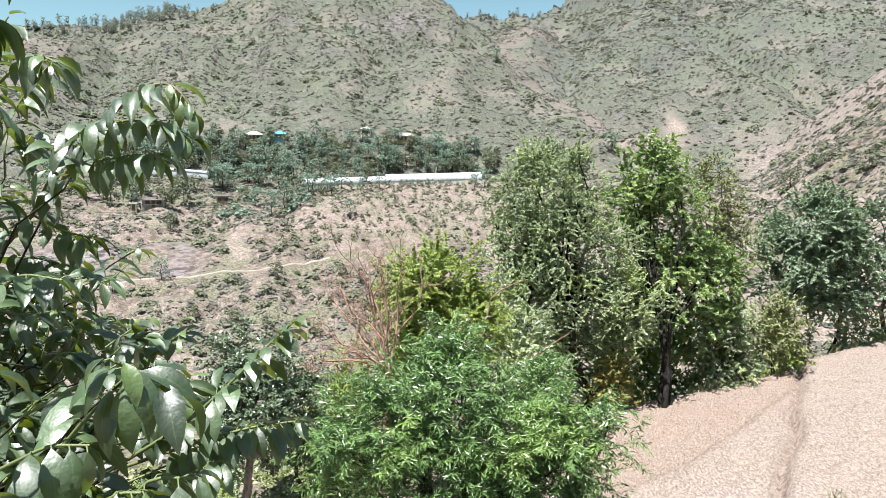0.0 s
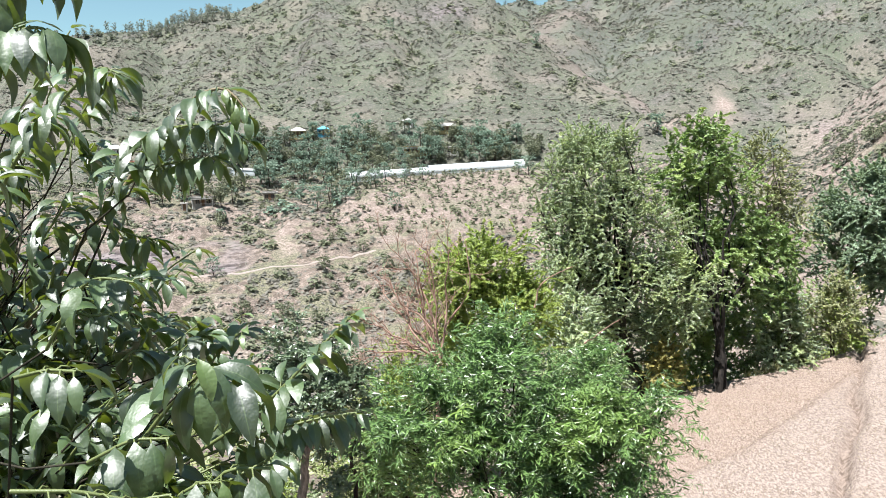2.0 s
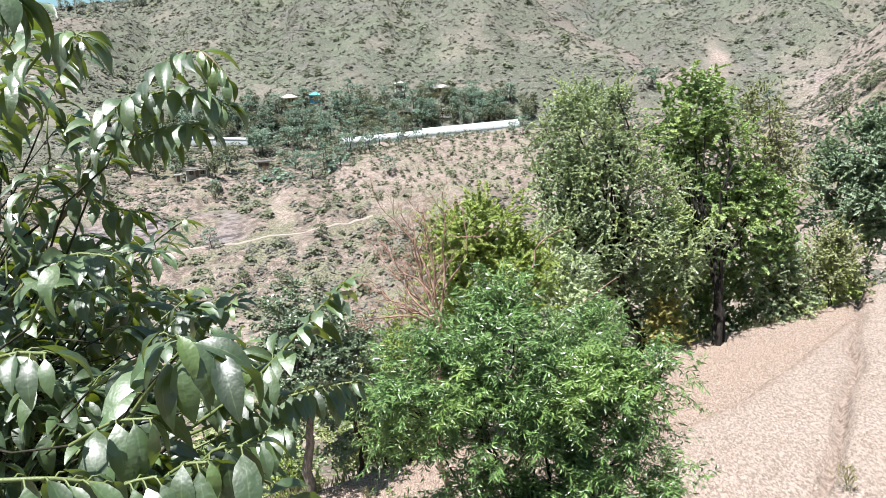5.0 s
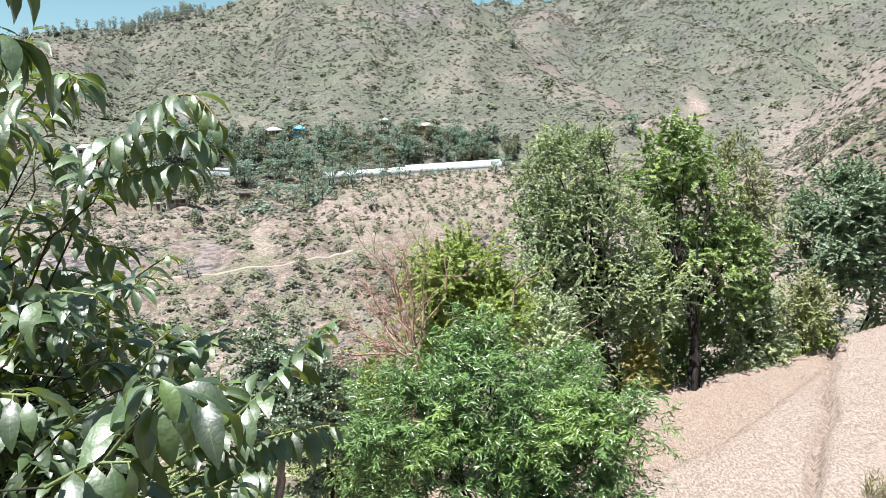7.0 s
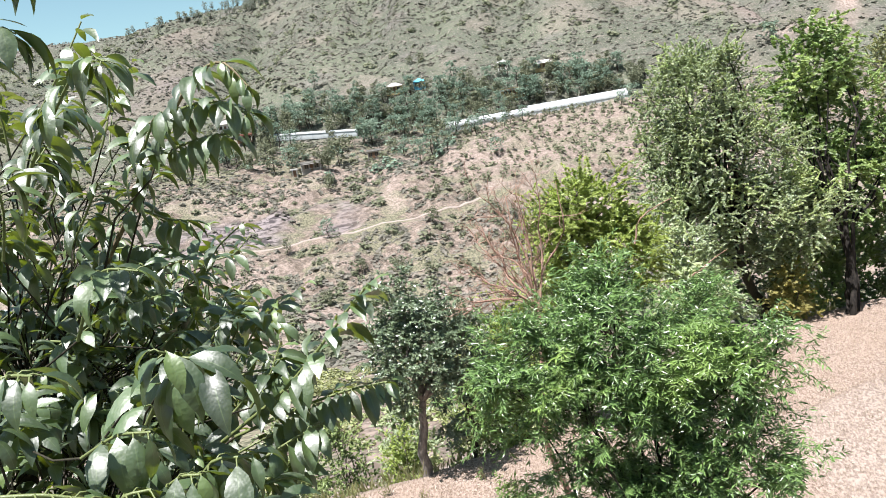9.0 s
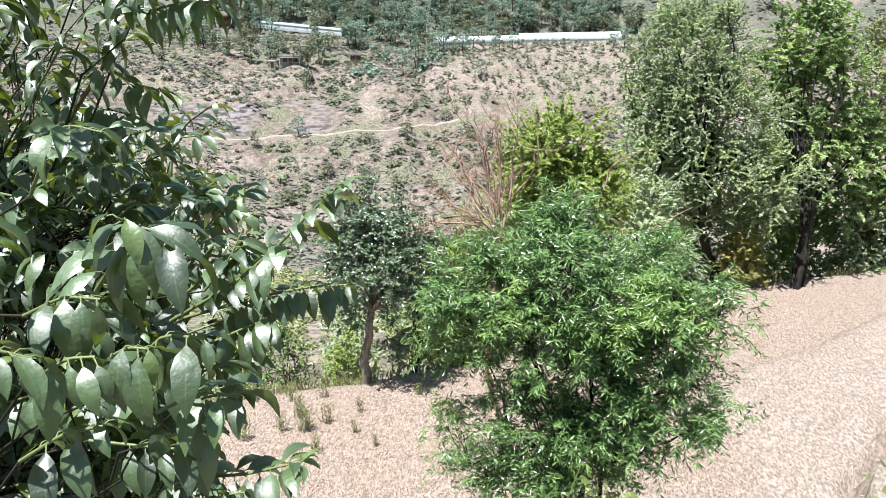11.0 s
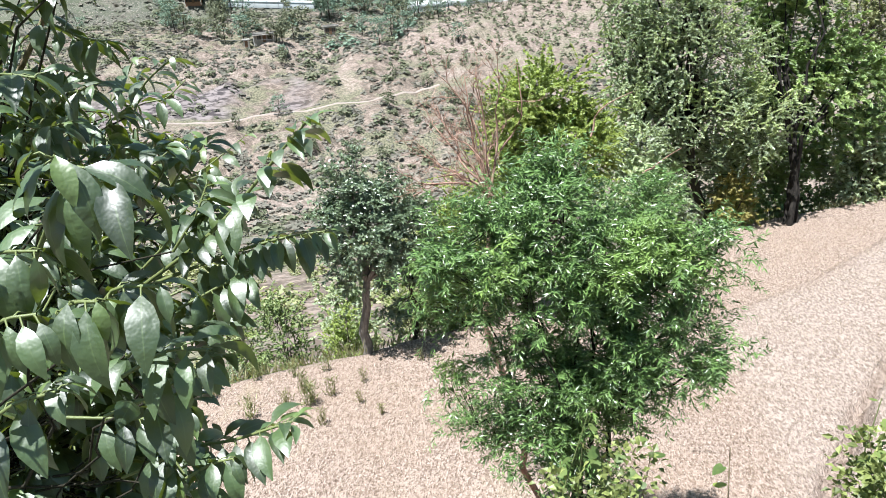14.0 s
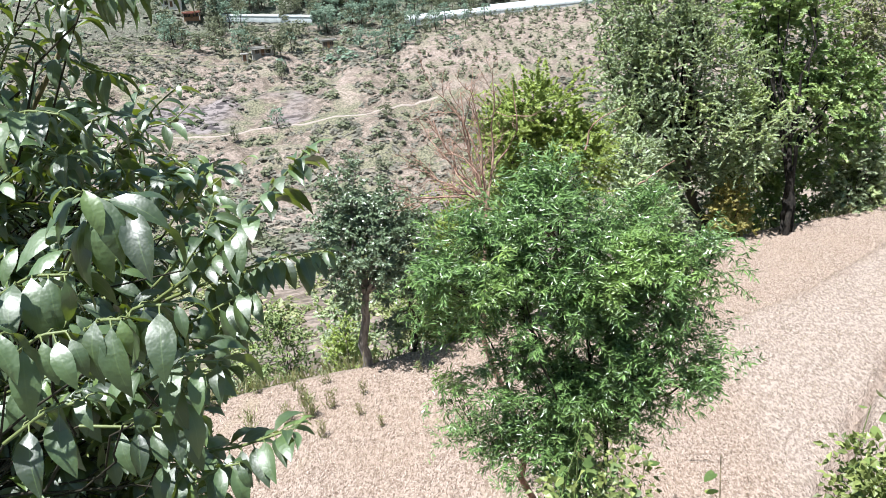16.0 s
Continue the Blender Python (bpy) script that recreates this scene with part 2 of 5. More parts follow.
M_TIMBER = plain_mat("brown_timber", (0.16, 0.09, 0.05), 0.7, 0.2)
M_WIRE = plain_mat("dark_wire", (0.10, 0.10, 0.10), 0.5, 0.1)


def persimmon_leaf_mat():
    """Leathery leaf: dark glossy green, paler midrib and side veins, light passing through the blade."""
    m = Mat("persimmon_leaf")
    uv = m.t.nodes.new("ShaderNodeTexCoord").outputs["UV"]
    sp = m.n("SeparateXYZ", Vector=uv)
    off = m.n("Math", Value=sp.outputs["Y"])
    off.operation, off.inputs[1].default_value = "SUBTRACT", 0.5
    ab = m.n("Math", Value=off.outputs[0])
    ab.operation = "ABSOLUTE"
    rib = m.ramp(ab.outputs[0], 0.035, 0.012)
    # side veins sweep forward from the rib
    sl = m.n("Math", Value=ab.outputs[0])
    sl.operation, sl.inputs[1].default_value = "MULTIPLY", -0.9
    ad = m.n("Math", Value=sl.outputs[0])
    ad.operation = "ADD"
    m.put(ad.inputs[1], sp.outputs["X"])
    sn = m.n("Math", Value=ad.outputs[0])
    sn.operation, sn.inputs[1].default_value = "MULTIPLY", 56.0
    si = m.n("Math", Value=sn.outputs[0])
    si.operation = "SINE"
    vein = m.ramp(si.outputs[0], 0.86, 1.0)
    r = m.attr("tone")
    c = m.mix(r, (0.007, 0.020, 0.005), (0.082, 0.138, 0.045))
    c = m.mix(m.ramp(m.noise(18, 3.0), 0.4, 0.7), c, m.mix(0.3, c, (0.036, 0.062, 0.018)))
    c = m.mix(m.ramp(r, 0.93, 0.97), c, (0.095, 0.150, 0.032))
    vf = m.n("Math", Value=vein)
    vf.operation, vf.inputs[1].default_value = "MULTIPLY", 0.04
    c = m.mix(vf.outputs[0], c, (0.17, 0.25, 0.10))
    c = m.mix(rib, c, m.mix(0.5, c, (0.10, 0.15, 0.05)))
    m.done(c, m.mix(m.ramp(m.noise(25, 4.0), 0.35, 0.7), (0.44, 0.44, 0.44), (0.62, 0.62, 0.62)), 0.0, 1.0)
    m.b.inputs["Coat Weight"].default_value = 0.6
    m.b.inputs["Coat Roughness"].default_value = 0.36
    m.bump(m.noise(34, 3.0, 0.6), 0.6, 0.006)
    tr = m.n("BsdfTranslucent", Color=m.mix(0.8, c, (0.34, 0.44, 0.02)))
    mx = m.n("MixShader", Fac=0.18)
    m.t.links.new(m.b.outputs[0], mx.inputs[1])
    m.t.links.new(tr.outputs[0], mx.inputs[2])
    m.t.links.new(mx.outputs[0], m.out.inputs[0])
    return m.m


M_PERSIM = persimmon_leaf_mat()
M_OLIVE = leaf_mat("olive_leaf", (0.055, 0.062, 0.028), (0.342, 0.359, 0.171), gloss=0.5, through_light=0.24)
M_ASH = leaf_mat("mid_green_leaf", (0.028, 0.055, 0.016), (0.285, 0.393, 0.142), young=(0.330, 0.405, 0.130), gloss=0.42, through_light=0.26)
M_VINE = leaf_mat("bank_shrub_leaf", (0.030, 0.044, 0.012), (0.251, 0.291, 0.091), gloss=0.45, through_light=0.19)
M_HEART = leaf_mat("heart_leaf", (0.045, 0.082, 0.022), (0.175, 0.230, 0.066), young=(0.240, 0.280, 0.066), gloss=0.45, through_light=0.26, single=True)

# ---------------------------------------------------------------- mesh tools
def np_mesh(name, verts, faces, material=None, smooth=False, attrs=None, loops_uv=None):
    """A mesh from numpy arrays: verts (n, 3), faces (m, k)."""
    me = bpy.data.meshes.new(name)
    verts, faces = np.asarray(verts, np.float32), np.asarray(faces, np.int32)
    k = faces.shape[1]
    me.vertices.add(len(verts))
    me.vertices.foreach_set("co", verts.ravel())
    me.loops.add(faces.size)
    me.loops.foreach_set("vertex_index", faces.ravel())
    me.polygons.add(len(faces))
    me.polygons.foreach_set("loop_start", np.arange(0, faces.size, k, dtype=np.int32))
    me.polygons.foreach_set("use_smooth", np.full(len(faces), smooth))
    for key, values in (attrs or {}).items():
        me.attributes.new(key, "FLOAT", "POINT").data.foreach_set("value", np.asarray(values, np.float32))
    if loops_uv is not None:
        me.uv_layers.new(name="UVMap").data.foreach_set("uv", np.asarray(loops_uv, np.float32).ravel())
    me.update(calc_edges=True)
    me.validate()
    if material:
        me.materials.append(material)
    return me


def under(ob, parent):
    ob.parent = parent
    return ob


def thing(name, place=(0, 0, 0), label="", category="", group="", kind=""):
    """An empty at the base of a thing, to carry its parts."""
    ob = new(name)
    ob.empty_display_size = 0.1
    ob.matrix_basis = Matrix.Translation(place)
    return tagged(ob, label, category, group, kind)


def part(name, bm, material, parent, label=""):
    """Links a bmesh as one mesh object under a thing or a part."""
    me = bpy.data.meshes.new(name)
    bm.to_mesh(me)
    bm.free()
    me.materials.append(material)
    ob = new(name, me)
    ob.parent = parent
    return tagged(ob, label)


def boxes(*specs, bevel=0.0):
    """One bmesh of boxes (centre, size)."""
    bm = bmesh.new()
    for c, s in specs:
        g = bmesh.ops.create_cube(bm, size=1.0)
        bmesh.ops.scale(bm, vec=s, verts=g["verts"])
        bmesh.ops.translate(bm, vec=c, verts=g["verts"])
    if bevel:
        bmesh.ops.bevel(bm, geom=bm.edges[:], offset=bevel, segments=1, affect="EDGES")
    return bm


def tubes(lines, sides=6):
    """Tapered tubes along polylines [(points, radii)]: verts, quads."""
    vs, fs, base = [], [], 0
    ring = np.linspace(0, 2 * math.pi, sides, endpoint=False)
    for pts, rad in lines:
        p, r = np.asarray(pts, float), np.asarray(rad, float)
        d = np.gradient(p, axis=0)
        d /= np.linalg.norm(d, axis=1, keepdims=True) + 1e-9
        ref = np.where(np.abs(d[:, 2:3]) > 0.9, np.array([[1.0, 0, 0]]), np.array([[0, 0, 1.0]]))
        a = np.cross(d, ref)
        a /= np.linalg.norm(a, axis=1, keepdims=True) + 1e-9
        b = np.cross(d, a)
        v = p[:, None] + r[:, None, None] * (np.cos(ring)[None, :, None] * a[:, None] + np.sin(ring)[None, :, None] * b[:, None])
        vs.append(v.reshape(-1, 3))
        i = np.arange(len(p) - 1)[:, None] * sides
        j = np.arange(sides)[None]
        jn = (j + 1) % sides
        fs.append((base + np.stack([i + j, i + jn, i + sides + jn, i + sides + j], -1)).reshape(-1, 4))
        base += v.shape[0] * sides
    return np.concatenate(vs), np.concatenate(fs)


def wander(a, b, n=6, bend=0.1, sag=0.0, r=rng):
    """A gently crooked line from a to b."""
    a, b = np.asarray(a, float), np.asarray(b, float)
    t = np.linspace(0, 1, n)[:, None]
    side = r.normal(size=3) * bend * np.linalg.norm(b - a)
    p = a + (b - a) * t + side * np.sin(t * math.pi) + np.array([0, 0, -sag]) * np.sin(t * math.pi)
    p[1:-1] += r.normal(size=(n - 2, 3)) * 0.02 * np.linalg.norm(b - a)
    return p


def unit(v):
    return v / (np.linalg.norm(v, axis=-1, keepdims=True) + 1e-9)


def leaf_cloud(at, way, face, length, width, fold=0.2, curl=0.15):
    """Folded, curled pointed leaves: (n, 5) verts each and four triangles."""
    way = unit(way)
    side = unit(np.cross(face, way))
    up = np.cross(way, side)
    L, Wd = np.asarray(length)[:, None], np.asarray(width)[:, None]
    b = at
    m = at + way * L * 0.5 - up * L * 0.02
    t = at + way * L - up * L * curl
    le = at + way * L * 0.45 + side * Wd * 0.5 + up * Wd * fold
    ri = at + way * L * 0.45 - side * Wd * 0.5 + up * Wd * fold
    v = np.stack([b, ri, t, le, m], 1).reshape(-1, 3)
    i = np.arange(len(at))[:, None] * 5
    f = np.concatenate([i + np.array([[0, 1, 4]]), i + np.array([[1, 2, 4]]), i + np.array([[0, 4, 3]]), i + np.array([[4, 2, 3]])], 1).reshape(-1, 3)
    return v, f


def flat_cloud(at, way, face, length, width):
    """Cheap leaves or clumps: one bent quad each."""
    way = unit(way)
    side = unit(np.cross(face, way))
    up = np.cross(way, side)
    L, Wd = np.asarray(length)[:, None], np.asarray(width)[:, None]
    v = np.stack([at - way * L * 0.5, at - side * Wd * 0.5 + up * Wd * 0.15, at + way * L * 0.5, at + side * Wd * 0.5 + up * Wd * 0.15], 1).reshape(-1, 3)
    f = np.arange(len(at) * 4).reshape(-1, 4)
    return v, f


# ---------------------------------------------------------------- the lie of the land
def hash2(ix, iy, seed):
    h = (ix.astype(np.int64) * 374761393 + iy.astype(np.int64) * 668265263 + seed * 69069) & 0xFFFFFFFF
    h = ((h ^ (h >> 13)) * 1274126177) & 0xFFFFFFFF
    return ((h ^ (h >> 16)) & 0xFFFF) / 65535.0


def vnoise(x, y, seed=0):
    ix, iy = np.floor(x), np.floor(y)
    fx, fy = x - ix, y - iy
    fx, fy = fx * fx * (3 - 2 * fx), fy * fy * (3 - 2 * fy)
    a, b = hash2(ix, iy, seed), hash2(ix + 1, iy, seed)
    c, d = hash2(ix, iy + 1, seed), hash2(ix + 1, iy + 1, seed)
    return (a + (b - a) * fx) * (1 - fy) + (c + (d - c) * fx) * fy


def fbm(x, y, octaves=4, seed=0):
    s, amp, tot = 0.0, 1.0, 0.0
    for o in range(octaves):
        s = s + amp * vnoise(x * 2 ** o + 17.3 * o, y * 2 ** o - 9.1 * o, seed + o)
        tot += amp
        amp *= 0.5
    return s / tot


def sstep(v, a, b):
    t = np.clip((v - a) / (b - a), 0, 1)
    return t * t * (3 - 2 * t)


def smax(a, b, k):
    h = np.clip(0.5 + 0.5 * (a - b) / k, 0, 1)
    return b + (a - b) * h + k * h * (1 - h)


def tan_deg(a):
    return np.tan(np.radians(a))


EDGE_AZ = [-180, -90, -45, -31, -21.7, -16.6, -11.4, -6, 4, 14.5, 17.7, 22.7, 28, 32, 45, 90, 180]
EDGE_R = [9, 10, 11, 11.0, 11.1, 11.2, 11.6, 12.0, 13.8, 18.3, 19.3, 20.9, 24, 27.3, 36, 40, 40]


def edge_r(az):
    return np.interp(az, EDGE_AZ, EDGE_R)


def road_r(az):
    return np.interp(az, [-60, -33, -22, -15.7, -7, 3], [186, 181, 180, 181, 191, 200])


def furrow_x(x, y):
    """The furrow that runs up the field."""
    fx = np.interp(y, [4, 8, 9.4, 10.7, 13.4, 19.75, 30], [1.6, 3.6, 4.26, 5.19, 6.78, 10.15, 16])
    return fx + 0.35 * (fbm(x * 0.9, y * 0.9, 3, 91) - 0.5)


def step_y(x):
    """The low ploughed step across the field."""
    return np.interp(x, [2.5, 3.7, 5, 6.2, 9], [12.2, 13, 14.05, 15.25, 18.2])


def land(x, y, seams=False):
    """Height of the ground at x, y: terrace bank, reaped field, valley, far mountains."""
    x, y = np.asarray(x, float), np.asarray(y, float)
    r = np.hypot(x, y)
    az = np.degrees(np.arctan2(x, y))
    re = edge_r(az)
    # field, with two low ploughed steps
    fld = 0.10 * (fbm(x / 3.5, y / 3.5, 3, 3) - 0.5)
    fx = furrow_x(x, y)
    fld = fld + 0.22 * sstep(x - fx, -0.1, 0.12) - 0.17 * np.exp(-((x - fx + 0.12) / 0.13) ** 2)
    gy = step_y(x)
    fld = fld - 0.24 * sstep(y - gy, -0.2, 0.25) * sstep(x, 2.2, 3.4)
    fld = fld + 0.012 * x * sstep(x, 0, 12)
    # bank under the camera's terrace
    bank = 4.3 * (1 - sstep(r, 1.0, 5.2))
    front = sstep(np.abs(az), 120, 75)
    near = (fld + bank) * front + (4.3 + np.maximum(r - 1.0, 0) * 0.28) * (1 - front)
    # beyond the field's edge: a drop, then down to the stream
    out = np.interp(r, [0, 14, 40, 80, 118, 150, 177, 184, 196, 240, 270, 290, 310], [-1.3, -2.4, -9, -21, -30, -28, -21.6, -21.0, -16.5, -8, -1.6, -0.2, 13])
    # middle mountain
    e_c = np.interp(az, [-60, -40, -35, -30, -24, -18.6, -14, -8, -2, 0.7, 5, 9.5, 13.8, 17, 60], [8, 7.8, 8.0, 8.8, 9.6, 10.8, 12.6, 13.6, 12.6, 11.6, 8.4, 4.4, 1.2, -1, -3])
    r_c = np.interp(az, [-60, 0, 5, 9.5, 13.8, 17, 60], [560, 555, 470, 395, 335, 315, 315])
    z_c = 6 + r_c * tan_deg(e_c)
    hill = 13 + (z_c - 13) * (r - 310) / np.maximum(r_c - 310, 5)
    out = np.where(r > 310, np.minimum(hill, z_c - 0.35 * (r - r_c)), out)
    # mountain behind the side valley
    r_b = np.interp(az, [-10, 2, 7, 9, 20, 60], [650, 700, 740, 800, 950, 950])
    e_b = np.interp(az, [-12, 0, 3, 7, 9.5, 14, 25, 60], [6, 11.2, 11.3, 11.3, 12.0, 15, 19, 20])
    z_b = 6 + r_b * tan_deg(e_b)
    back = 1 + (z_b - 1) * (r - 340) / (r_b - 340)
    back = np.minimum(back, z_b - 0.3 * (r - r_b))
    # nearer spur
    e_s = np.interp(az, [15, 19, 21.9, 25.5, 31, 36, 60], [-9, -5.5, -1.9, 1.9, 6.2, 8.5, 11])
    z_s = 6 + 320 * tan_deg(e_s)
    spur = -28 + (z_s + 28) * (r - 118) / 202
    spur = np.where(az > 12, np.minimum(spur, z_s - 0.5 * (r - 320)), -80)
    if seams:
        return out - back, np.maximum(out, back) - spur, r_c
    far = smax(smax(out, back, 6), spur, 5)
    # gullies, knolls and old terraces
    a = sstep(r, 60, 260) * np.where(r > 300, 1.0, 0.45)
    rid = np.abs(fbm(x / 70 + 0.15 * y / 70, y / 190, 4, 11) - 0.5) * 2
    far = far + a * (rid * 32 - 9) * sstep(r, 300, 420) * (1 - 0.65 * np.exp(-((r - r_c) / 60) ** 2) * (az < 1)) + a * (fbm(x / 26, y / 34, 4, 21) - 0.5) * 9 + sstep(r, 30, 90) * (fbm(x / 7, y / 7, 3, 31) - 0.5) * 2.2
    gul = np.abs(fbm(x / 19 + 1.6 * fbm(x / 40, y / 40, 2, 7), y / 48 + 1.6 * fbm(x / 33, y / 33, 2, 9), 4, 13) - 0.5) * 2
    far = far + (np.minimum(gul, 0.5) * 7 - 1.6) * sstep(r, 80, 125) * sstep(r, 262, 225) * (1 - 0.85 * np.exp(-((r - road_r(az)) / 5) ** 2) * (az < -4))
    far = far + 0.12 * np.sin(far * 2 * math.pi / 4.5) * sstep(r, 150, 260) * sstep(fbm(x / 40, y / 40, 3, 71), 0.55, 0.75)
    far = np.where(r > 1400, far * 0 - 40, far)
    w = sstep(r, re, re + np.where(az < -2, 1.4, 2.0)) * front
    return near * (1 - w) + far * w


def land1(x, y):
    return float(land(np.array([x]), np.array([y]))[0])


def at_polar(az, r):
    x, y = r * math.sin(radians(az)), r * math.cos(radians(az))
    return x, y, land1(x, y)


def sight_ground(az, elev, r0=60.0, r1=1300.0):
    """Where the slope, seen from the terrace at 6 m, shows at that bearing and elevation."""
    r = np.arange(r0, r1, 1.0)
    x, y = r * math.sin(radians(az)), r * math.cos(radians(az))
    e = np.degrees(np.arctan2(land(x, y) - 6.0, r))
    over = np.nonzero(e >= elev)[0]
    k = over[0] if len(over) else -1
    return float(x[k]), float(y[k]), land1(x[k], y[k])


def build_ground():
    rs = np.concatenate([[0.0], np.linspace(0.4, 4.5, 14), np.linspace(4.7, 28, 130), np.geomspace(28.4, 130, 70), np.linspace(131.5, 330, 130), np.linspace(332, 960, 125), np.geomspace(975, 4200, 22)])
    azs = np.concatenate([np.arange(-50, 50, 0.45), np.arange(50, 310, 4.0)])
    A, R = np.meshgrid(np.radians(azs), rs)
    X, Y = R * np.sin(A), R * np.cos(A)
    Z = land(X, Y)
    az = np.degrees(np.arctan2(X, Y))
    re = edge_r(az)
    field = sstep(R, re + 0.5 + 0.6 * (fbm(X * 1.2, Y * 1.2, 3, 5) - 0.5), re - 0.1) * sstep(R, 2.4, 3.4) * (np.abs(az) < 110)
    el = np.degrees(np.arctan2(Z - 6, np.maximum(R, 1)))
    # trodden pale ground below the step and past the furrow; loose earth along both
    wob = 0.5 * (fbm(X * 0.7, Y * 0.7, 3, 37) - 0.5)
    worn = np.maximum(sstep(step_y(X) - Y + wob, -0.1, 0.5) * sstep(X, 2.4, 3.2), sstep(X - furrow_x(X, Y), 0.0, 0.2)) * field
    loose = np.maximum(np.exp(-((X - furrow_x(X, Y) + 0.1) / 0.16) ** 2), 0.7 * np.exp(-((Y - step_y(X)) / 0.16) ** 2) * (X > 2.6)) * field
    # rock cut above the track, crag on the peak, broken rock on slopes
    n1 = fbm(X / 18, Y / 18, 4, 41)
    rock = sstep(az, -38, -33) * sstep(az, -17.5, -21) * sstep(R, 183, 186) * sstep(R, 208, 198) * sstep(n1, 0.3, 0.5)
    rock = np.maximum(rock, np.exp(-((az + 2.6) / 2.4) ** 2 - ((el - 10.3) / 0.9) ** 2) * sstep(n1, 0.3, 0.55) * (R > 350))
    rock = np.maximum(rock, sstep(n1, 0.64, 0.74) * sstep(R, 300, 350) * 0.45)
    rock = np.maximum(rock, np.exp(-((az - 24.3) / 1.0) ** 2 - ((el - 0.4) / 0.9) ** 2) * (R > 100) * (R < 330))
    # bare earth: slips, the orchard, worn slopes by the track, the landslip in the side valley
    n2 = fbm(X / 24, Y / 24, 5, 51)
    bare = 0.4 * sstep(az, -10.5, -9) * sstep(az, 5, 3.5) * sstep(R, 195, 215) * sstep(R, 283, 272)
    bare = np.maximum(bare, 0.7 * np.exp(-((az + 16.0 + 2.0 * (fbm(X / 8, Y / 8, 3, 85) - 0.5)) / 0.7) ** 2) * sstep(R, 186, 190) * sstep(R, 222, 206))
    bare = np.maximum(bare, sstep(n2, 0.50, 0.60) * sstep(R, 90, 120) * sstep(R, 250, 215) * 0.55)
    bare = np.maximum(bare, sstep(n2, 0.60, 0.72) * sstep(R, 250, 300) * 0.3)
    bare = np.maximum(bare, np.exp(-((az - 17.6 + 0.35 * (el - 2.8) + 1.6 * (fbm(X / 9, Y / 9, 3, 83) - 0.5)) / 0.38) ** 2 - ((el - 2.7) / 0.85) ** 4) * (R > 300))
    bare = np.maximum(bare, np.exp(-((az - 15.2) / 3.5) ** 2 - ((el - 1.3) / 0.35) ** 2) * (R > 300) * 0.8)
    bare = np.maximum(bare, 0.55 * sstep(az, 19, 24) * sstep(n2, 0.42, 0.55) * (R > 110) * (R < 330))
    bare = np.maximum(bare, np.exp(-((az + 18.7) / 1.3) ** 2) * sstep(R, re + 0.3, re + 1.5) * sstep(R, 24, 16))
    rid = np.abs(fbm(X / 70 + 0.15 * Y / 70, Y / 190, 4, 11) - 0.5) * 2
    lush = np.maximum(sstep(rid, 0.16, 0.02) * 0.75, sstep(fbm(X / 120, Y / 120, 3, 77), 0.48, 0.66) * 0.55) * sstep(R, 280, 330)
    seam1, seam2, rc = land(X, Y, True)
    lush = np.maximum(lush, np.exp(-(seam1 / 9) ** 2) * (R > 345) * (az > 4) * (0.5 + 0.5 * fbm(X / 20, Y / 20, 3, 15)))
    lush = np.maximum(lush, np.exp(-(seam2 / 6) ** 2) * (R > 130) * (az > 14) * 0.6)
    # browner spur ends and crest lines
    rib = sstep(rid, 0.30, 0.60) * 0.8 * sstep(R, 300, 340) + np.exp(-((R - rc) / 35) ** 2) * (az > 4) * (az < 18) * 0.7
    ridge = np.clip(rib + (seam2 < 0) * (az > 14) * 0.45, 0, 0.9) * sstep(fbm(X / 30, Y / 30, 4, 19), 0.30, 0.50) * (R > 110)
    lush = lush * (1 - 0.8 * ridge)
    gul = np.abs(fbm(X / 19 + 1.6 * fbm(X / 40, Y / 40, 2, 7), Y / 48 + 1.6 * fbm(X / 33, Y / 33, 2, 9), 4, 13) - 0.5) * 2
    bare = np.maximum(bare, sstep(gul, 0.25, 0.55) * sstep(R, 85, 115) * sstep(R, 235, 205) * 0.5)
    lush = np.maximum(lush, sstep(gul, 0.12, 0.0) * 0.7 * sstep(R, 85, 115) * sstep(R, 262, 225))
    valley = sstep(R, 300, 255) * sstep(R, re + 0.3, re + 2.0) * 0.9
    nr, na = R.shape
    i, j = np.meshgrid(np.arange(nr - 1), np.arange(na), indexing="ij")
    jn = (j + 1) % na
    f = np.stack([i * na + j, i * na + jn, (i + 1) * na + jn, (i + 1) * na + j], -1).reshape(-1, 4)
    me = np_mesh("ground", np.stack([X, Y, Z], -1).reshape(-1, 3), f[:, ::-1], M_GROUND, True, {"field": field.ravel(), "rock": rock.ravel(), "bare": bare.ravel(), "lush": lush.ravel(), "valley": valley.ravel(), "ridge": ridge.ravel(), "worn": worn.ravel(), "haze_tint": (sstep(R, 400, 520) * (seam1 < 0) * (az > 2)).ravel(), "loose": loose.ravel()})
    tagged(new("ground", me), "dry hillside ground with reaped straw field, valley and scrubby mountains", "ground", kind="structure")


build_ground()


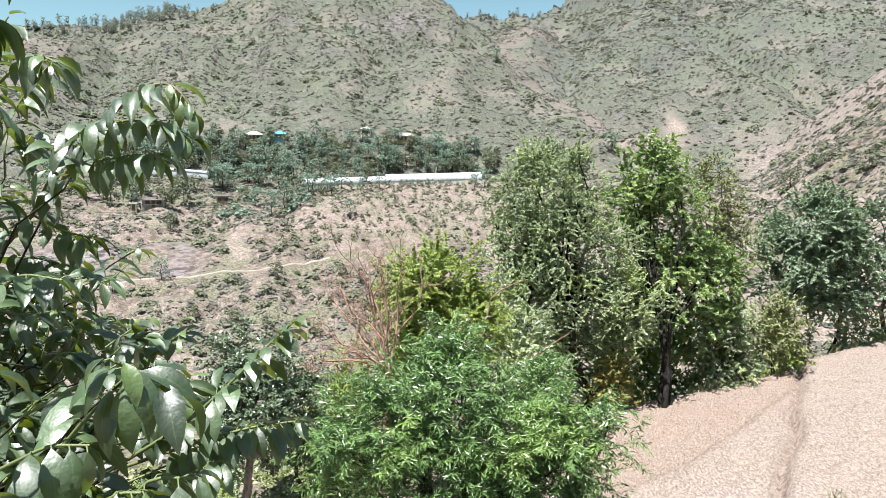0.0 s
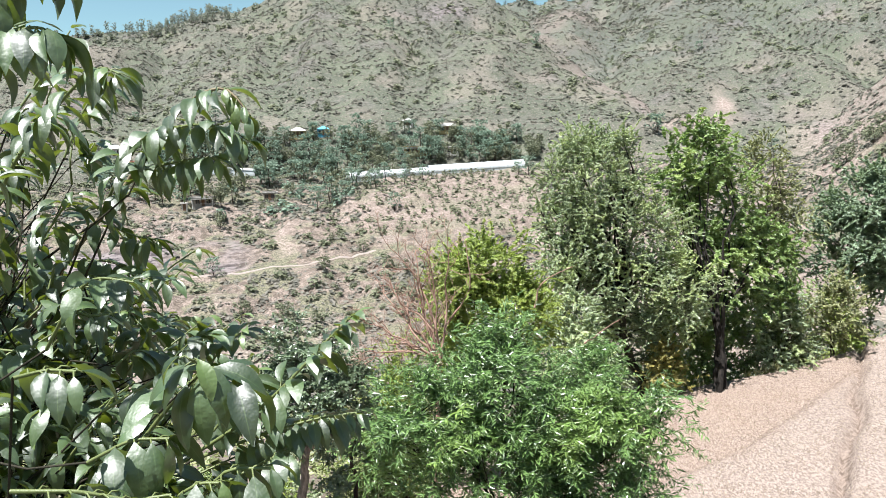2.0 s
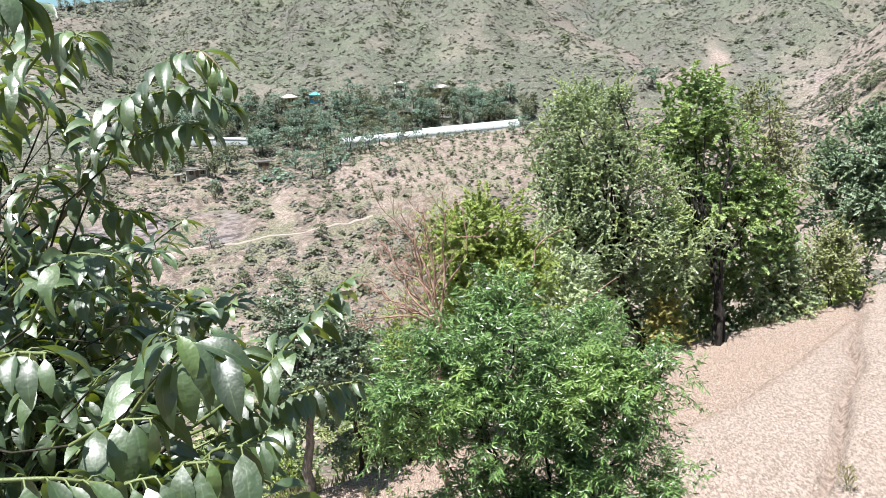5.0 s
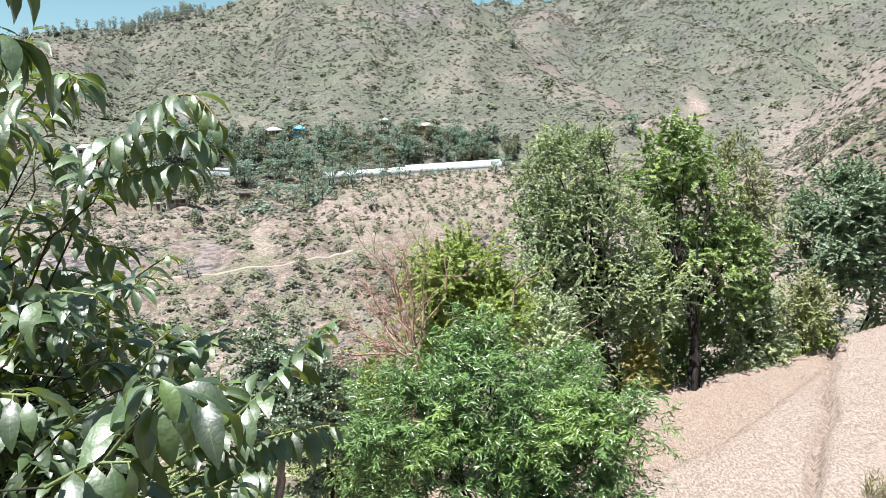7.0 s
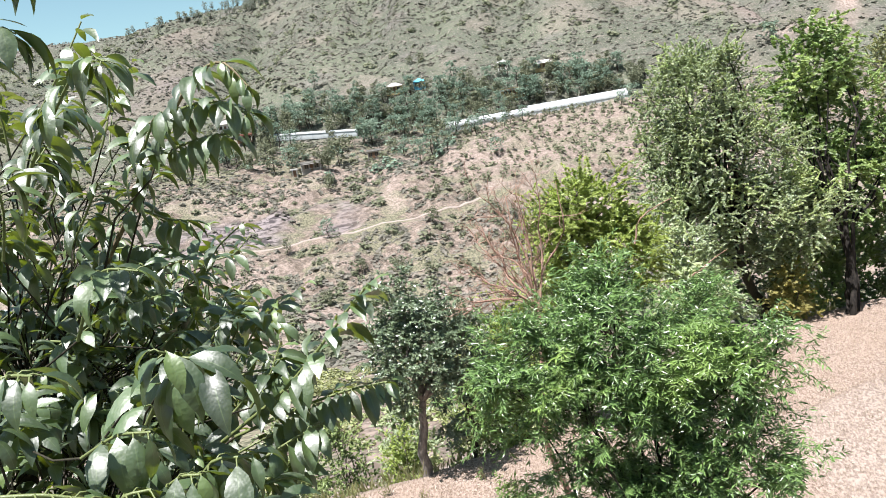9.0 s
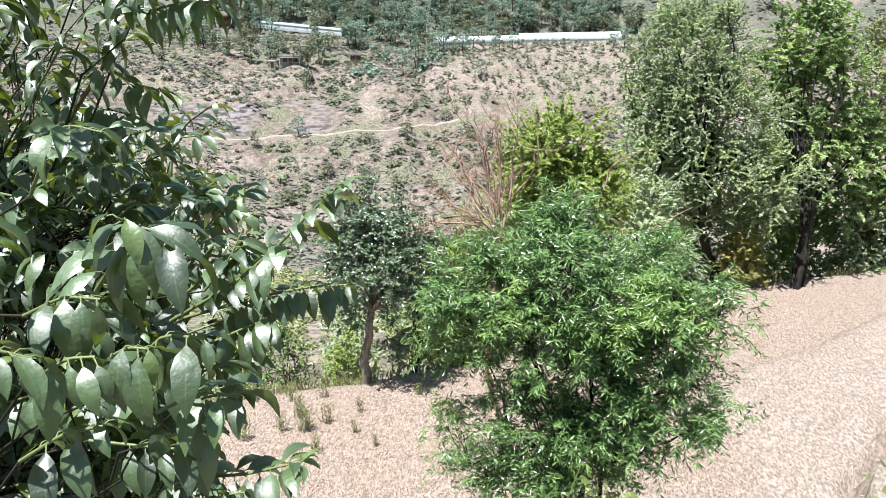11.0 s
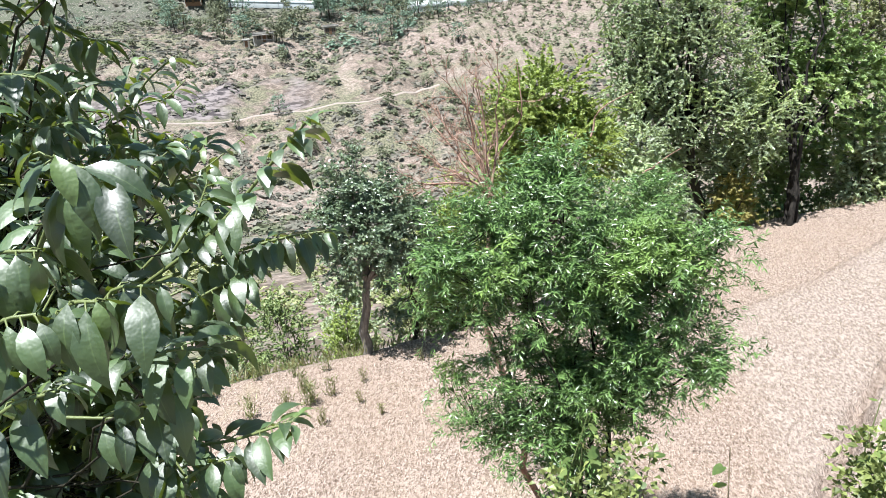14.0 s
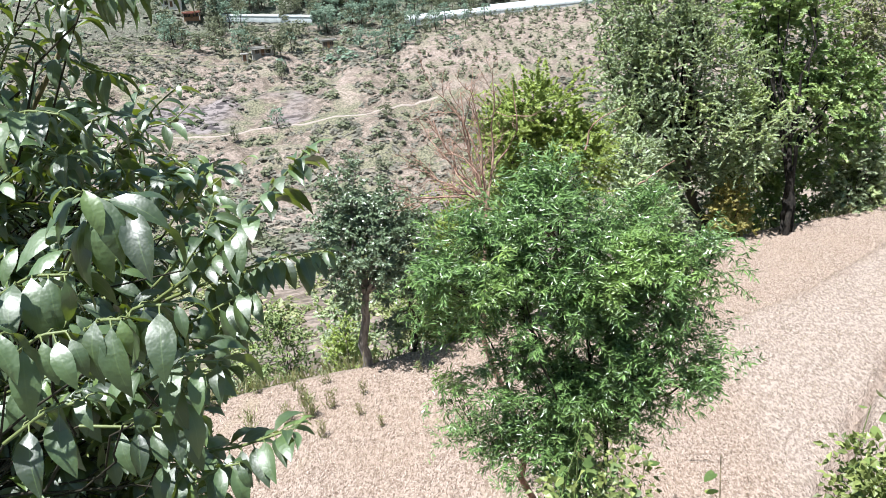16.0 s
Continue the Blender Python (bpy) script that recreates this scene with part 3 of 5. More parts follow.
def build_track():
    """Pale dirt track cut along the far slope: a bench with thickness that follows the land."""
    az = np.linspace(-52, -9, 220)
    r = road_r(az) + 0.5 * np.sin(az)
    rows = []
    for off, dz in ((-0.75, -1.2), (-0.5, 0.06), (0.4, 0.10), (0.7, -0.6)):
        x, y = (r + off) * np.sin(np.radians(az)), (r + off) * np.cos(np.radians(az))
        xm, ym = r * np.sin(np.radians(az)), r * np.cos(np.radians(az))
        rows.append(np.stack([x, y, land(xm, ym) + dz], -1))
    v = np.stack(rows, 1).reshape(-1, 3)
    i, j = np.meshgrid(np.arange(len(az) - 1), np.arange(3), indexing="ij")
    f = np.stack([i * 4 + j, i * 4 + j + 1, i * 4 + 5 + j, i * 4 + 4 + j], -1).reshape(-1, 4)
    me = np_mesh("dirt_track", v, f[:, ::-1], M_ROAD, True)
    tagged(new("road", me), "narrow pale dirt track cut along the far slope", "road", kind="structure")


build_track()

# ---------------------------------------------------------------- trees
def crown_points(centre, radii, n_clumps, clump_r, per, r, hollow=0.55, drop=0.0):
    """Clump centres in a lumpy ellipsoid with bays and bulges, and leaf places on the outer side of each clump."""
    d = unit(r.normal(size=(n_clumps, 3)))
    d[:, 2] = np.where(d[:, 2] < -0.75, -d[:, 2], d[:, 2])
    ph = r.uniform(0, 6.28, 4)
    bulge = 1 + 0.16 * np.sin(4 * np.arctan2(d[:, 1], d[:, 0]) + ph[0] + 3 * d[:, 2]) + 0.12 * np.sin(7 * d[:, 2] + ph[1]) + 0.10 * np.sin(6 * d[:, 0] + 5 * d[:, 1] + ph[2])
    k = (hollow + (1 - hollow) * r.random(n_clumps) ** 0.7) * bulge
    c = np.asarray(centre) + d * np.asarray(radii) * k[:, None]
    q = unit(r.normal(size=(n_clumps, per, 3)) + 0.45 * d[:, None] + np.array([0, 0, 0.35]))
    cr = clump_r * (0.55 + 0.8 * r.random(n_clumps))
    rad = cr[:, None, None] * (0.45 + 0.55 * r.random((n_clumps, per, 1)) ** 0.5)
    p = c[:, None] + q * rad * np.array([1, 1, 0.75])
    p[..., 2] -= drop * rad[..., 0]
    return c, p.reshape(-1, 3), q.reshape(-1, 3)


def lying(out, r, lift=0.0):
    """Directions that lie across the outward one, for leaves that show their upper side to the sky."""
    w = r.normal(size=out.shape)
    w -= (w * out).sum(1, keepdims=True) * out * 0.8
    w[:, 2] = w[:, 2] * 0.45 + lift
    return unit(w)


def spray_points(blobs, r, bunch, shoots, leaves, reach, droop, hollow):
    """Leafy shoots in bunches over the outside of lumpy bodies (centre, radii, bunches): bunch centres, leaf places, leaf directions, outward directions."""
    cs, ps, ws, os_ = [], [], [], []
    for centre, radii, n in blobs:
        d = unit(r.normal(size=(n, 3)) + np.array([0, -0.25, 0.12]))
        d[:, 2] = np.where(d[:, 2] < -0.8, -d[:, 2], d[:, 2])
        k = (hollow + (1 - hollow) * r.random(n) ** 0.6) * (1 + 0.10 * r.normal(size=n))
        c = np.asarray(centre, float) + d * np.asarray(radii, float) * k[:, None]
        size = 0.55 + 0.8 * r.random(n)
        # shoots start in the bunch, rise outwards and bend over
        sd = unit(d[:, None] * 0.55 + r.normal(size=(n, shoots, 3)) * 0.62 + np.array([0, 0, 0.45]))
        sl = reach * size[:, None, None] * (0.6 + 0.7 * r.random((n, shoots, 1)))
        root = c[:, None] + r.normal(size=(n, shoots, 3)) * bunch * size[:, None, None] * 0.35
        t = (np.arange(leaves) + 0.5) / leaves * 0.85 + 0.15 + r.normal(size=(n, shoots, leaves)) * 0.03
        p = root[:, :, None] + sd[:, :, None] * sl[:, :, None] * t[..., None]
        p[..., 2] -= droop * 0.6 * sl * t ** 2
        side = unit(np.cross(sd, np.array([0, 0, 1.0])) + 1e-4)[:, :, None] * np.where(np.arange(leaves) % 2, 1.0, -1.0)[:, None]
        w = side * 0.8 + sd[:, :, None] * (0.35 + 0.6 * t[..., None] ** 3) + r.normal(size=p.shape) * 0.35
        w[..., 2] -= droop
        cs.append(c), ps.append(p.reshape(-1, 3)), ws.append(unit(w).reshape(-1, 3)), os_.append(np.broadcast_to(d[:, None, None], p.shape).reshape(-1, 3))
    return np.concatenate(cs), np.concatenate(ps), np.concatenate(ws), np.concatenate(os_)


def make_tree(name, base, trunk_top, blobs, leaf, bark, foliage, label, category="tree", group="", bunch=0.3, shoots=7, leaves=12, reach=0.35,
              trunk_r=0.12, limbs=7, droop=0.3, fold_leaf=True, seed=1, hollow=0.55, stems=1, sway=0.13, tilt=0.42):
    """A tree in world metres: tapering trunk or stems, limbs to the bunches, a crown of single leaves along its shoots."""
    r = np.random.default_rng(seed)
    base = np.asarray(base, float)
    top = thing(name, tuple(base), label, category, group)
    c, p, way, out = spray_points([(np.asarray(bc) - base, br, bn) for bc, br, bn in blobs], r, bunch, shoots, leaves, reach, droop, hollow)
    size = max(b[1][0] for b in blobs)
    fork = np.asarray(trunk_top, float) - base
    forks, shafts = [], []
    for s in range(stems):
        f = fork + (r.normal(size=3) * np.array([sway, 0.10, 0.08]) * size * (2 if sway > 0.2 else 1) if stems > 1 else 0)
        foot = np.array([0, 0, -0.25]) + (r.normal(size=3) * np.array([0.12, 0.12, 0]) * min(1, size) if stems > 1 else 0)
        line = wander(foot, f, 8, 0.03, r=r)
        tr = trunk_r * (r.uniform(0.55, 0.85) if stems > 1 and s else 1.0)
        rad = np.linspace(tr, tr * 0.6, 8)
        rad[0] *= 1.35
        v, q = tubes([(line, rad)], 9)
        under(new("trunk", np_mesh("trunk", v, q, bark, True)), top)
        forks.append(f)
        shafts.append(line)
    # limbs reach for spread bunches; finer twigs join the others to the nearest limb
    pick = r.permutation(len(c))
    high = [k for k in pick if c[k][2] > fork[2] + 0.15]
    pick = np.array(high[:limbs] + [k for k in pick if k not in set(high[:limbs])])
    limbs = min(limbs, len(high))
    lines = []
    for e in c[pick[:limbs]]:
        f = forks[int(np.argmin([np.linalg.norm(e - g) for g in forks]))]
        ln = wander(f, e, 7, 0.06, -0.04 * size, r=r)
        lines.append(ln)
        v, q = tubes([(ln, np.linspace(trunk_r * 0.36, trunk_r * 0.08, 7))], 6)
        under(new("limb", np_mesh("limb", v, q, bark, True)), top)
    pts = np.concatenate([ln[2:] for ln in lines] + [s[3:] for s in shafts])
    small = []
    for e in c[pick[limbs:]]:
        near = pts[np.argmin(np.linalg.norm(pts - e, axis=1))]
        small.append((wander(near, e, 5, 0.12, r=r), np.linspace(min(trunk_r * 0.10, 0.008), 0.003, 5)))
    if small:
        v, q = tubes(small, 4)
        tagged(under(new("fine_branching", np_mesh("fine_branching", v, q, bark, True)), top), kind="stuff")
    n = len(p)
    face = unit(out * 0.8 + np.array([-0.1, -0.15, 0.5]) + r.normal(size=(n, 3)) * tilt)
    L = leaf[0] * (0.7 + 0.6 * r.random(n))
    W = leaf[1] * (0.7 + 0.6 * r.random(n))
    if fold_leaf:
        v, f = leaf_cloud(p, way, face, L, W)
    else:
        v, f = flat_cloud(p, way, face, L, W)
    tagged(under(new("crown", np_mesh("crown", v, f, foliage)), top), kind="stuff")
    return top


def field_z(x, y):
    return land1(x, y)


def middle_trees():
    z = field_z
    # leafy young fruit tree in the field, several stems from the ground
    make_tree("peach_tree", (0.15, 5.9, z(0.15, 5.9)), (0.35, 6.0, 1.9),
              (((0.05, 6.1, 3.88), (0.50, 0.5, 0.46), 40), ((0.80, 6.15, 3.70), (0.52, 0.5, 0.46), 40), ((-0.56, 6.0, 3.68), (0.42, 0.4, 0.40), 30), ((0.0, 5.9, 3.32), (0.62, 0.45, 0.36), 38),
               ((0.85, 6.0, 3.2), (0.42, 0.4, 0.42), 26), ((-0.06, 5.8, 2.56), (0.52, 0.38, 0.34), 36), ((0.74, 5.9, 2.57), (0.32, 0.34, 0.44), 20), ((1.24, 5.9, 2.75), (0.24, 0.22, 0.20), 11),
               ((1.16, 5.9, 3.55), (0.28, 0.2, 0.16), 9), ((1.42, 6.0, 3.66), (0.11, 0.1, 0.13), 4), ((-0.80, 5.8, 2.45), (0.24, 0.12, 0.06), 3), ((-0.55, 5.75, 1.98), (0.32, 0.24, 0.2), 8),
               ((-0.02, 5.75, 1.95), (0.48, 0.35, 0.27), 22), ((0.0, 6.2, 4.22), (0.30, 0.26, 0.24), 12), ((0.2, 5.8, 1.4), (0.45, 0.35, 0.3), 12), ((0.45, 5.9, 2.25), (0.45, 0.3, 0.35), 18), ((-0.85, 5.95, 3.45), (0.25, 0.3, 0.35), 10), ((0.5, 6.0, 3.0), (0.5, 0.4, 0.4), 14)),
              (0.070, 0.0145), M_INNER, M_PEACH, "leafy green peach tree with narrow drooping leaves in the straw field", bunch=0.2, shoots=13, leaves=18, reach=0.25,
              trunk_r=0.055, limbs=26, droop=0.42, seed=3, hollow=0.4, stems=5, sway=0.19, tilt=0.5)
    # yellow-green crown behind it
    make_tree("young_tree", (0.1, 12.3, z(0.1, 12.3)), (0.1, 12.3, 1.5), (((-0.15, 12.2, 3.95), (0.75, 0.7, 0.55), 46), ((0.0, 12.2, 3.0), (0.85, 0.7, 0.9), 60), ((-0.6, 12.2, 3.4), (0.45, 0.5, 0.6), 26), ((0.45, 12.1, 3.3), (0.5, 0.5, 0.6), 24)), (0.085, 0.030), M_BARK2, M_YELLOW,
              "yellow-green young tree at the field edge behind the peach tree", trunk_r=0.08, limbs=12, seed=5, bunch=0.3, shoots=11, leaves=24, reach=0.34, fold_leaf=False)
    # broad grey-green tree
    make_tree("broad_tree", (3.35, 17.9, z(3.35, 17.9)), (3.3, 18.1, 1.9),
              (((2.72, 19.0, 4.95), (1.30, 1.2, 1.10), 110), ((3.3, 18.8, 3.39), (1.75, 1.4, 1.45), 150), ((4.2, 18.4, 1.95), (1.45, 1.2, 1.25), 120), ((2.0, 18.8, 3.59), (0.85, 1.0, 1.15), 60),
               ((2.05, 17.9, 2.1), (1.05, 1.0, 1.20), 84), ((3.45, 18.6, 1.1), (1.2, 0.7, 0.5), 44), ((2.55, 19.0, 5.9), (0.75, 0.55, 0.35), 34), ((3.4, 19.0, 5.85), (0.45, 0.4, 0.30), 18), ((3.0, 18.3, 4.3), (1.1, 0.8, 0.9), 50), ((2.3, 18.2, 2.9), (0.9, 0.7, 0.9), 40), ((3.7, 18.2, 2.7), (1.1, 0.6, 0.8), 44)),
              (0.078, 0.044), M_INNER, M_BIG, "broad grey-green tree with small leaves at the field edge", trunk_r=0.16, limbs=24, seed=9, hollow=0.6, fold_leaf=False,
              bunch=0.42, shoots=8, leaves=21, reach=0.34, tilt=0.75)
    make_tree("forked_tree", (5.6, 17.75, z(5.6, 17.75)), (5.75, 18.3, 1.9),
              (((5.55, 19.7, 5.26), (1.0, 0.9, 0.8), 32), ((5.9, 19.7, 6.1), (0.42, 0.35, 0.32), 8), ((6.28, 19.8, 4.0), (1.3, 1.0, 0.9), 40), ((7.45, 19.9, 2.95), (0.8, 0.6, 0.5), 22),
               ((6.1, 19.5, 2.75), (1.25, 0.9, 0.9), 44), ((7.3, 20.0, 1.45), (1.0, 0.6, 0.75), 20), ((5.4, 19.6, 1.8), (0.7, 0.6, 0.95), 22), ((5.1, 19.6, 4.6), (0.55, 0.5, 0.65), 10)),
              (0.16, 0.058), M_SHADEBARK, M_ASH, "fresh green tree with a shade-darkened forked trunk at the field edge", trunk_r=0.10, limbs=24, seed=11, hollow=0.5, stems=4, sway=0.16, fold_leaf=False,
              bunch=0.45, shoots=7, leaves=20, reach=0.54, droop=0.35, tilt=0.65)
    make_tree("slender_tree", (8.4, 22.6, z(8.4, 22.6)), (8.4, 22.6, 2.5), (((8.35, 22.6, 4.6), (0.65, 0.8, 1.5), 34), ((8.95, 22.6, 3.5), (0.65, 0.8, 1.1), 24), ((8.5, 22.6, 2.2), (0.7, 0.8, 1.2), 20)), (0.095, 0.042), M_BARK, M_OLIVE,
              "slender olive-yellow tree behind the forked tree", trunk_r=0.1, limbs=10, seed=13, fold_leaf=False, bunch=0.4, shoots=9, leaves=20, reach=0.42)
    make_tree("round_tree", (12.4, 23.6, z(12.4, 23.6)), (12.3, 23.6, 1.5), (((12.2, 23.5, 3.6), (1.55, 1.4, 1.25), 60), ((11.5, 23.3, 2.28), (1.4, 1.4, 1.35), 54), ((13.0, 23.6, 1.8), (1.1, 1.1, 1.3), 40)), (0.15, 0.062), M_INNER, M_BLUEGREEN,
              "dense round blue-green tree beside the field", trunk_r=0.11, limbs=16, seed=17, hollow=0.5, fold_leaf=False, stems=3, sway=0.3, bunch=0.5, shoots=16, leaves=20, reach=0.46)
    make_tree("round_tree", (15.6, 24.8, z(15.6, 24.8)), (15.6, 24.8, 1.8), (((15.4, 24.8, 2.9), (1.6, 1.6, 1.6), 60), ((16.2, 24.8, 2.0), (1.5, 1.5, 1.5), 46)), (0.15, 0.062), M_BARK, M_DARK,
              "dense round dark green tree beside the field", trunk_r=0.14, limbs=12, seed=18, hollow=0.55, fold_leaf=False, stems=2, bunch=0.5, shoots=8, leaves=16, reach=0.5)
    # small dark tree on the edge
    make_tree("small_tree", (-3.2, 10.95, z(-3.2, 10.95)), (-3.08, 11.0, 1.25), (((-2.98, 11.2, 1.95), (0.80, 0.75, 0.80), 70), ((-3.23, 11.2, 2.85), (0.28, 0.28, 0.40), 11), ((-2.55, 11.2, 2.45), (0.42, 0.4, 0.42), 18), ((-3.45, 11.1, 2.2), (0.35, 0.4, 0.45), 12)),
              (0.080, 0.038), M_PALEBARK, M_DARK, "small dark leafy tree with pale leaning trunk by the field", trunk_r=0.10, limbs=14, seed=21, hollow=0.5, bunch=0.26, shoots=8, leaves=18, reach=0.26)
    make_tree("small_tree", (-2.55, 11.7, z(-2.55, 11.7)), (-2.5, 11.7, 0.9), (((-2.6, 11.7, 0.85), (0.34, 0.4, 0.6), 18), ((-2.5, 11.8, 1.7), (0.4, 0.4, 0.6), 16)), (0.085, 0.04), M_BARK2, M_DARK,
              "thin dark tree close behind the small tree", trunk_r=0.05, limbs=6, seed=22, bunch=0.26, shoots=7, leaves=16, reach=0.26)
    # bushes along the edge
    for k, (x, y, top_z, w, mat, lab) in enumerate((
            (-5.2, 11.8, 0.75, 0.68, M_BRIGHT, "round light green bush below the field edge"),
            (-6.2, 12.2, 0.9, 0.7, M_BIG, "low olive bush below the field edge"),
            (-2.1, 12.3, 1.0, 0.5, M_BRIGHT, "low light green bush behind the dark tree"),
            (-4.3, 13.6, 0.4, 0.7, M_BIG, "low grey-green bush below the field edge"),
            (-3.95, 12.0, 0.3, 0.36, M_YELLOW, "small yellow-green bush by the dry gully"),
            (-2.75, 12.6, 0.75, 0.45, M_BRIGHT, "small light green bush behind the dark tree"),
            (-1.75, 12.7, 2.7, 0.72, M_YELLOW, "tall yellow-green bush at the field edge"),
            (-1.0, 12.9, 2.9, 0.85, M_BRIGHT, "tall light green bush at the field edge"),
            (-1.6, 12.1, 0.9, 0.55, M_BRIGHT, "low light green bush at the field edge"),
            (1.6, 14.6, 2.9, 0.8, M_BIG, "grey-green bush under the broad tree"),
            (2.5, 16.9, 1.8, 0.7, M_BIG, "grey-green bush under the broad tree"),
            (4.35, 17.9, 1.0, 0.55, M_DRYLEAF, "dry yellowing bush beside the tree trunk"),
            (4.75, 19.0, 0.9, 0.45, M_YELLOW, "yellow-green bush beside the tree trunk"),
            (4.7, 20.4, 2.0, 0.8, M_BIG, "olive bush behind the tree trunks"),
            (6.3, 20.6, 1.8, 0.8, M_ASH, "green bush behind the forked trunk"),
            (7.96, 20.0, 2.2, 0.95, M_BIG, "olive bush at the field edge"),
            (8.2, 20.6, 1.9, 0.8, M_BRIGHT, "light green bush at the field edge"),
            (9.67, 20.6, 2.2, 0.9, M_OLIVE, "olive bush at the field edge"),
            (10.6, 22.2, 1.5, 0.7, M_YELLOW, "yellow-green bush at the field edge"),
            (3.0, 20.4, 1.9, 1.2, M_DARK, "dark bush below the broad tree"),
            (5.3, 20.8, 2.1, 1.2, M_ASH, "green bush behind the forked tree"),
            (7.1, 21.4, 2.1, 1.2, M_ASH, "green bush behind the forked tree"),
            (9.0, 22.4, 2.1, 1.1, M_DARK, "dark bush beside the slender tree"),
            (11.0, 23.6, 1.9, 1.1, M_ASH, "green bush beside the round tree"),
            (14.3, 24.0, 1.3, 1.0, M_ASH, "green bush beside the round trees"),
            (11.4, 22.3, 0.9, 0.6, M_BIG, "low olive bush at the field edge"),
            (13.2, 23.3, 0.8, 0.6, M_BIG, "low olive bush at the field edge"))):
        g = z(x, y)
        h = top_z - g
        make_tree("bush", (x, y, g), (x, y, g + 0.35 * h), (((x, y, g + 0.55 * h), (w * 0.85, w * 0.85, 0.42 * h), int((22 + 17 * w * h) * (1.6 if y < 13.2 else 1.3))),), (0.062, 0.030) if y < 13.2 else (0.105, 0.050), M_BARK2, mat, lab, "bush",
                  "bushes along the field edge", trunk_r=0.035, limbs=6, seed=40 + k, hollow=0.4, stems=3, fold_leaf=False, bunch=0.28, shoots=6, leaves=14 if y < 13.2 else 10, reach=0.28)


middle_trees()


def dead_shrub():
    """Leafless reddish shrub leaning out from behind the peach stems: a fan of forking boughs."""
    r = np.random.default_rng(5)
    x, y = 0.0, 6.75
    g = field_z(x, y)
    o = np.array([x, y, g])
    top = thing("dead_shrub", (x, y, g), "leafless reddish-brown dead shrub leaning beside the peach tree", "shrub")
    crotch = np.array([-0.55, 7.0, 3.90]) - o
    v, q = tubes([(wander((0, 0, -0.2), crotch, 8, 0.04, r=r), np.linspace(0.040, 0.026, 8))], 7)
    under(new("stem", np_mesh("stem", v, q, M_DEAD, True)), top)
    fine = []

    def fork(start, way, length, rad, depth):
        ln = [start]
        w = way
        for k in range(6):
            w = unit(w + r.normal(size=3) * 0.22 + np.array([0, 0, 0.04]))
            ln.append(ln[-1] + w * length / 6)
        fine.append((np.array(ln), np.linspace(rad, rad * 0.45, 7)))
        if depth:
            for k in range(4 if depth > 1 else 5):
                i = int(r.integers(1, 7))
                side = unit(np.cross(w, r.normal(size=3)))
                fork(ln[i], unit(unit(ln[i] - ln[i - 1]) + side * r.uniform(0.45, 0.9)), length * r.uniform(0.35, 0.6), rad * 0.5, depth - 1)

    for tx, tz in ((-1.10, 4.55), (-1.22, 4.28), (-1.26, 3.98), (-1.02, 4.15), (-0.98, 4.92), (-0.78, 5.0), (-0.62, 5.06), (-1.06, 4.74), (-0.92, 4.50), (-0.42, 4.95), (-0.72, 4.75)):
        e = np.array([tx, 7.1 + r.normal() * 0.25, tz]) - o
        ln = wander(crotch + r.normal(size=3) * 0.02, e, 8, 0.10, r=r)
        v, q = tubes([(ln, np.linspace(0.015, 0.005, 8))], 6)
        under(new("bough", np_mesh("bough", v, q, M_DEAD, True)), top)
        for k in range(7):
            i = int(r.integers(2, 8))
            w = unit(unit(ln[i] - ln[i - 1]) + unit(r.normal(size=3)) * 0.65)
            fork(ln[i], w, r.uniform(0.18, 0.42), 0.0055, 2)
    # pale bleached boughs beside the peach crown
    for a, b in (((0.95, 7.4, 3.95), (1.3, 7.3, 4.22)), ((0.45, 7.6, 4.3), (0.85, 7.5, 4.75)), ((-0.5, 7.2, 4.2), (-0.25, 7.2, 5.1))):
        ln = wander(np.array(a) - o, np.array(b) - o, 7, 0.12, r=r)
        v, q = tubes([(ln, np.linspace(0.011, 0.004, 7))], 5)
        under(new("bough", np_mesh("bough", v, q, M_DEAD, True)), top)
    v, q = tubes(fine, 3)
    tagged(under(new("fine_branching", np_mesh("fine_branching", v, q, M_DEAD, True)), top), kind="stuff")


dead_shrub()


# ---------------------------------------------------------------- far trees, scrub
def far_tree_mesh(seed, height, width, n, mat, conifer=False):
    r = np.random.default_rng(seed)
    if conifer:
        t = r.random(n) ** 0.7
        rad = width * 0.5 * (1 - t) * (0.4 + 0.6 * r.random(n)) + 0.1
        a = r.uniform(0, 2 * math.pi, n)
        p = np.stack([np.cos(a) * rad, np.sin(a) * rad, height * (0.22 + 0.78 * t)], -1)
        out = np.stack([np.cos(a), np.sin(a), -0.2 + 0 * a], -1)
        L, W = 0.16 * height * (1.05 - t), 0.06 * height * (1.1 - t)
    else:
        c, p, out = crown_points((0, 0, height * 0.52), (width * 0.42, width * 0.42, height * 0.42), 30, width * 0.17, n // 30, r, 0.45)
        L, W = np.full(len(p), 0.62), np.full(len(p), 0.42)
    v, f = flat_cloud(p, lying(out, r), unit(out + np.array([-0.1, -0.15, 0.35]) + r.normal(size=p.shape) * 0.5), L * (0.7 + 0.6 * r.random(len(p))), W * (0.7 + 0.6 * r.random(len(p))))
    crown = np_mesh("crown", v, f, mat)
    tv, tf = tubes([(wander((0, 0, -0.8), (0, 0, height * 0.7), 6, 0.03, r=r), np.linspace(0.022 * height, 0.008 * height, 6))], 6)
    trunk = np_mesh("trunk", tv, tf, M_BARK2, True)
    return crown, trunk


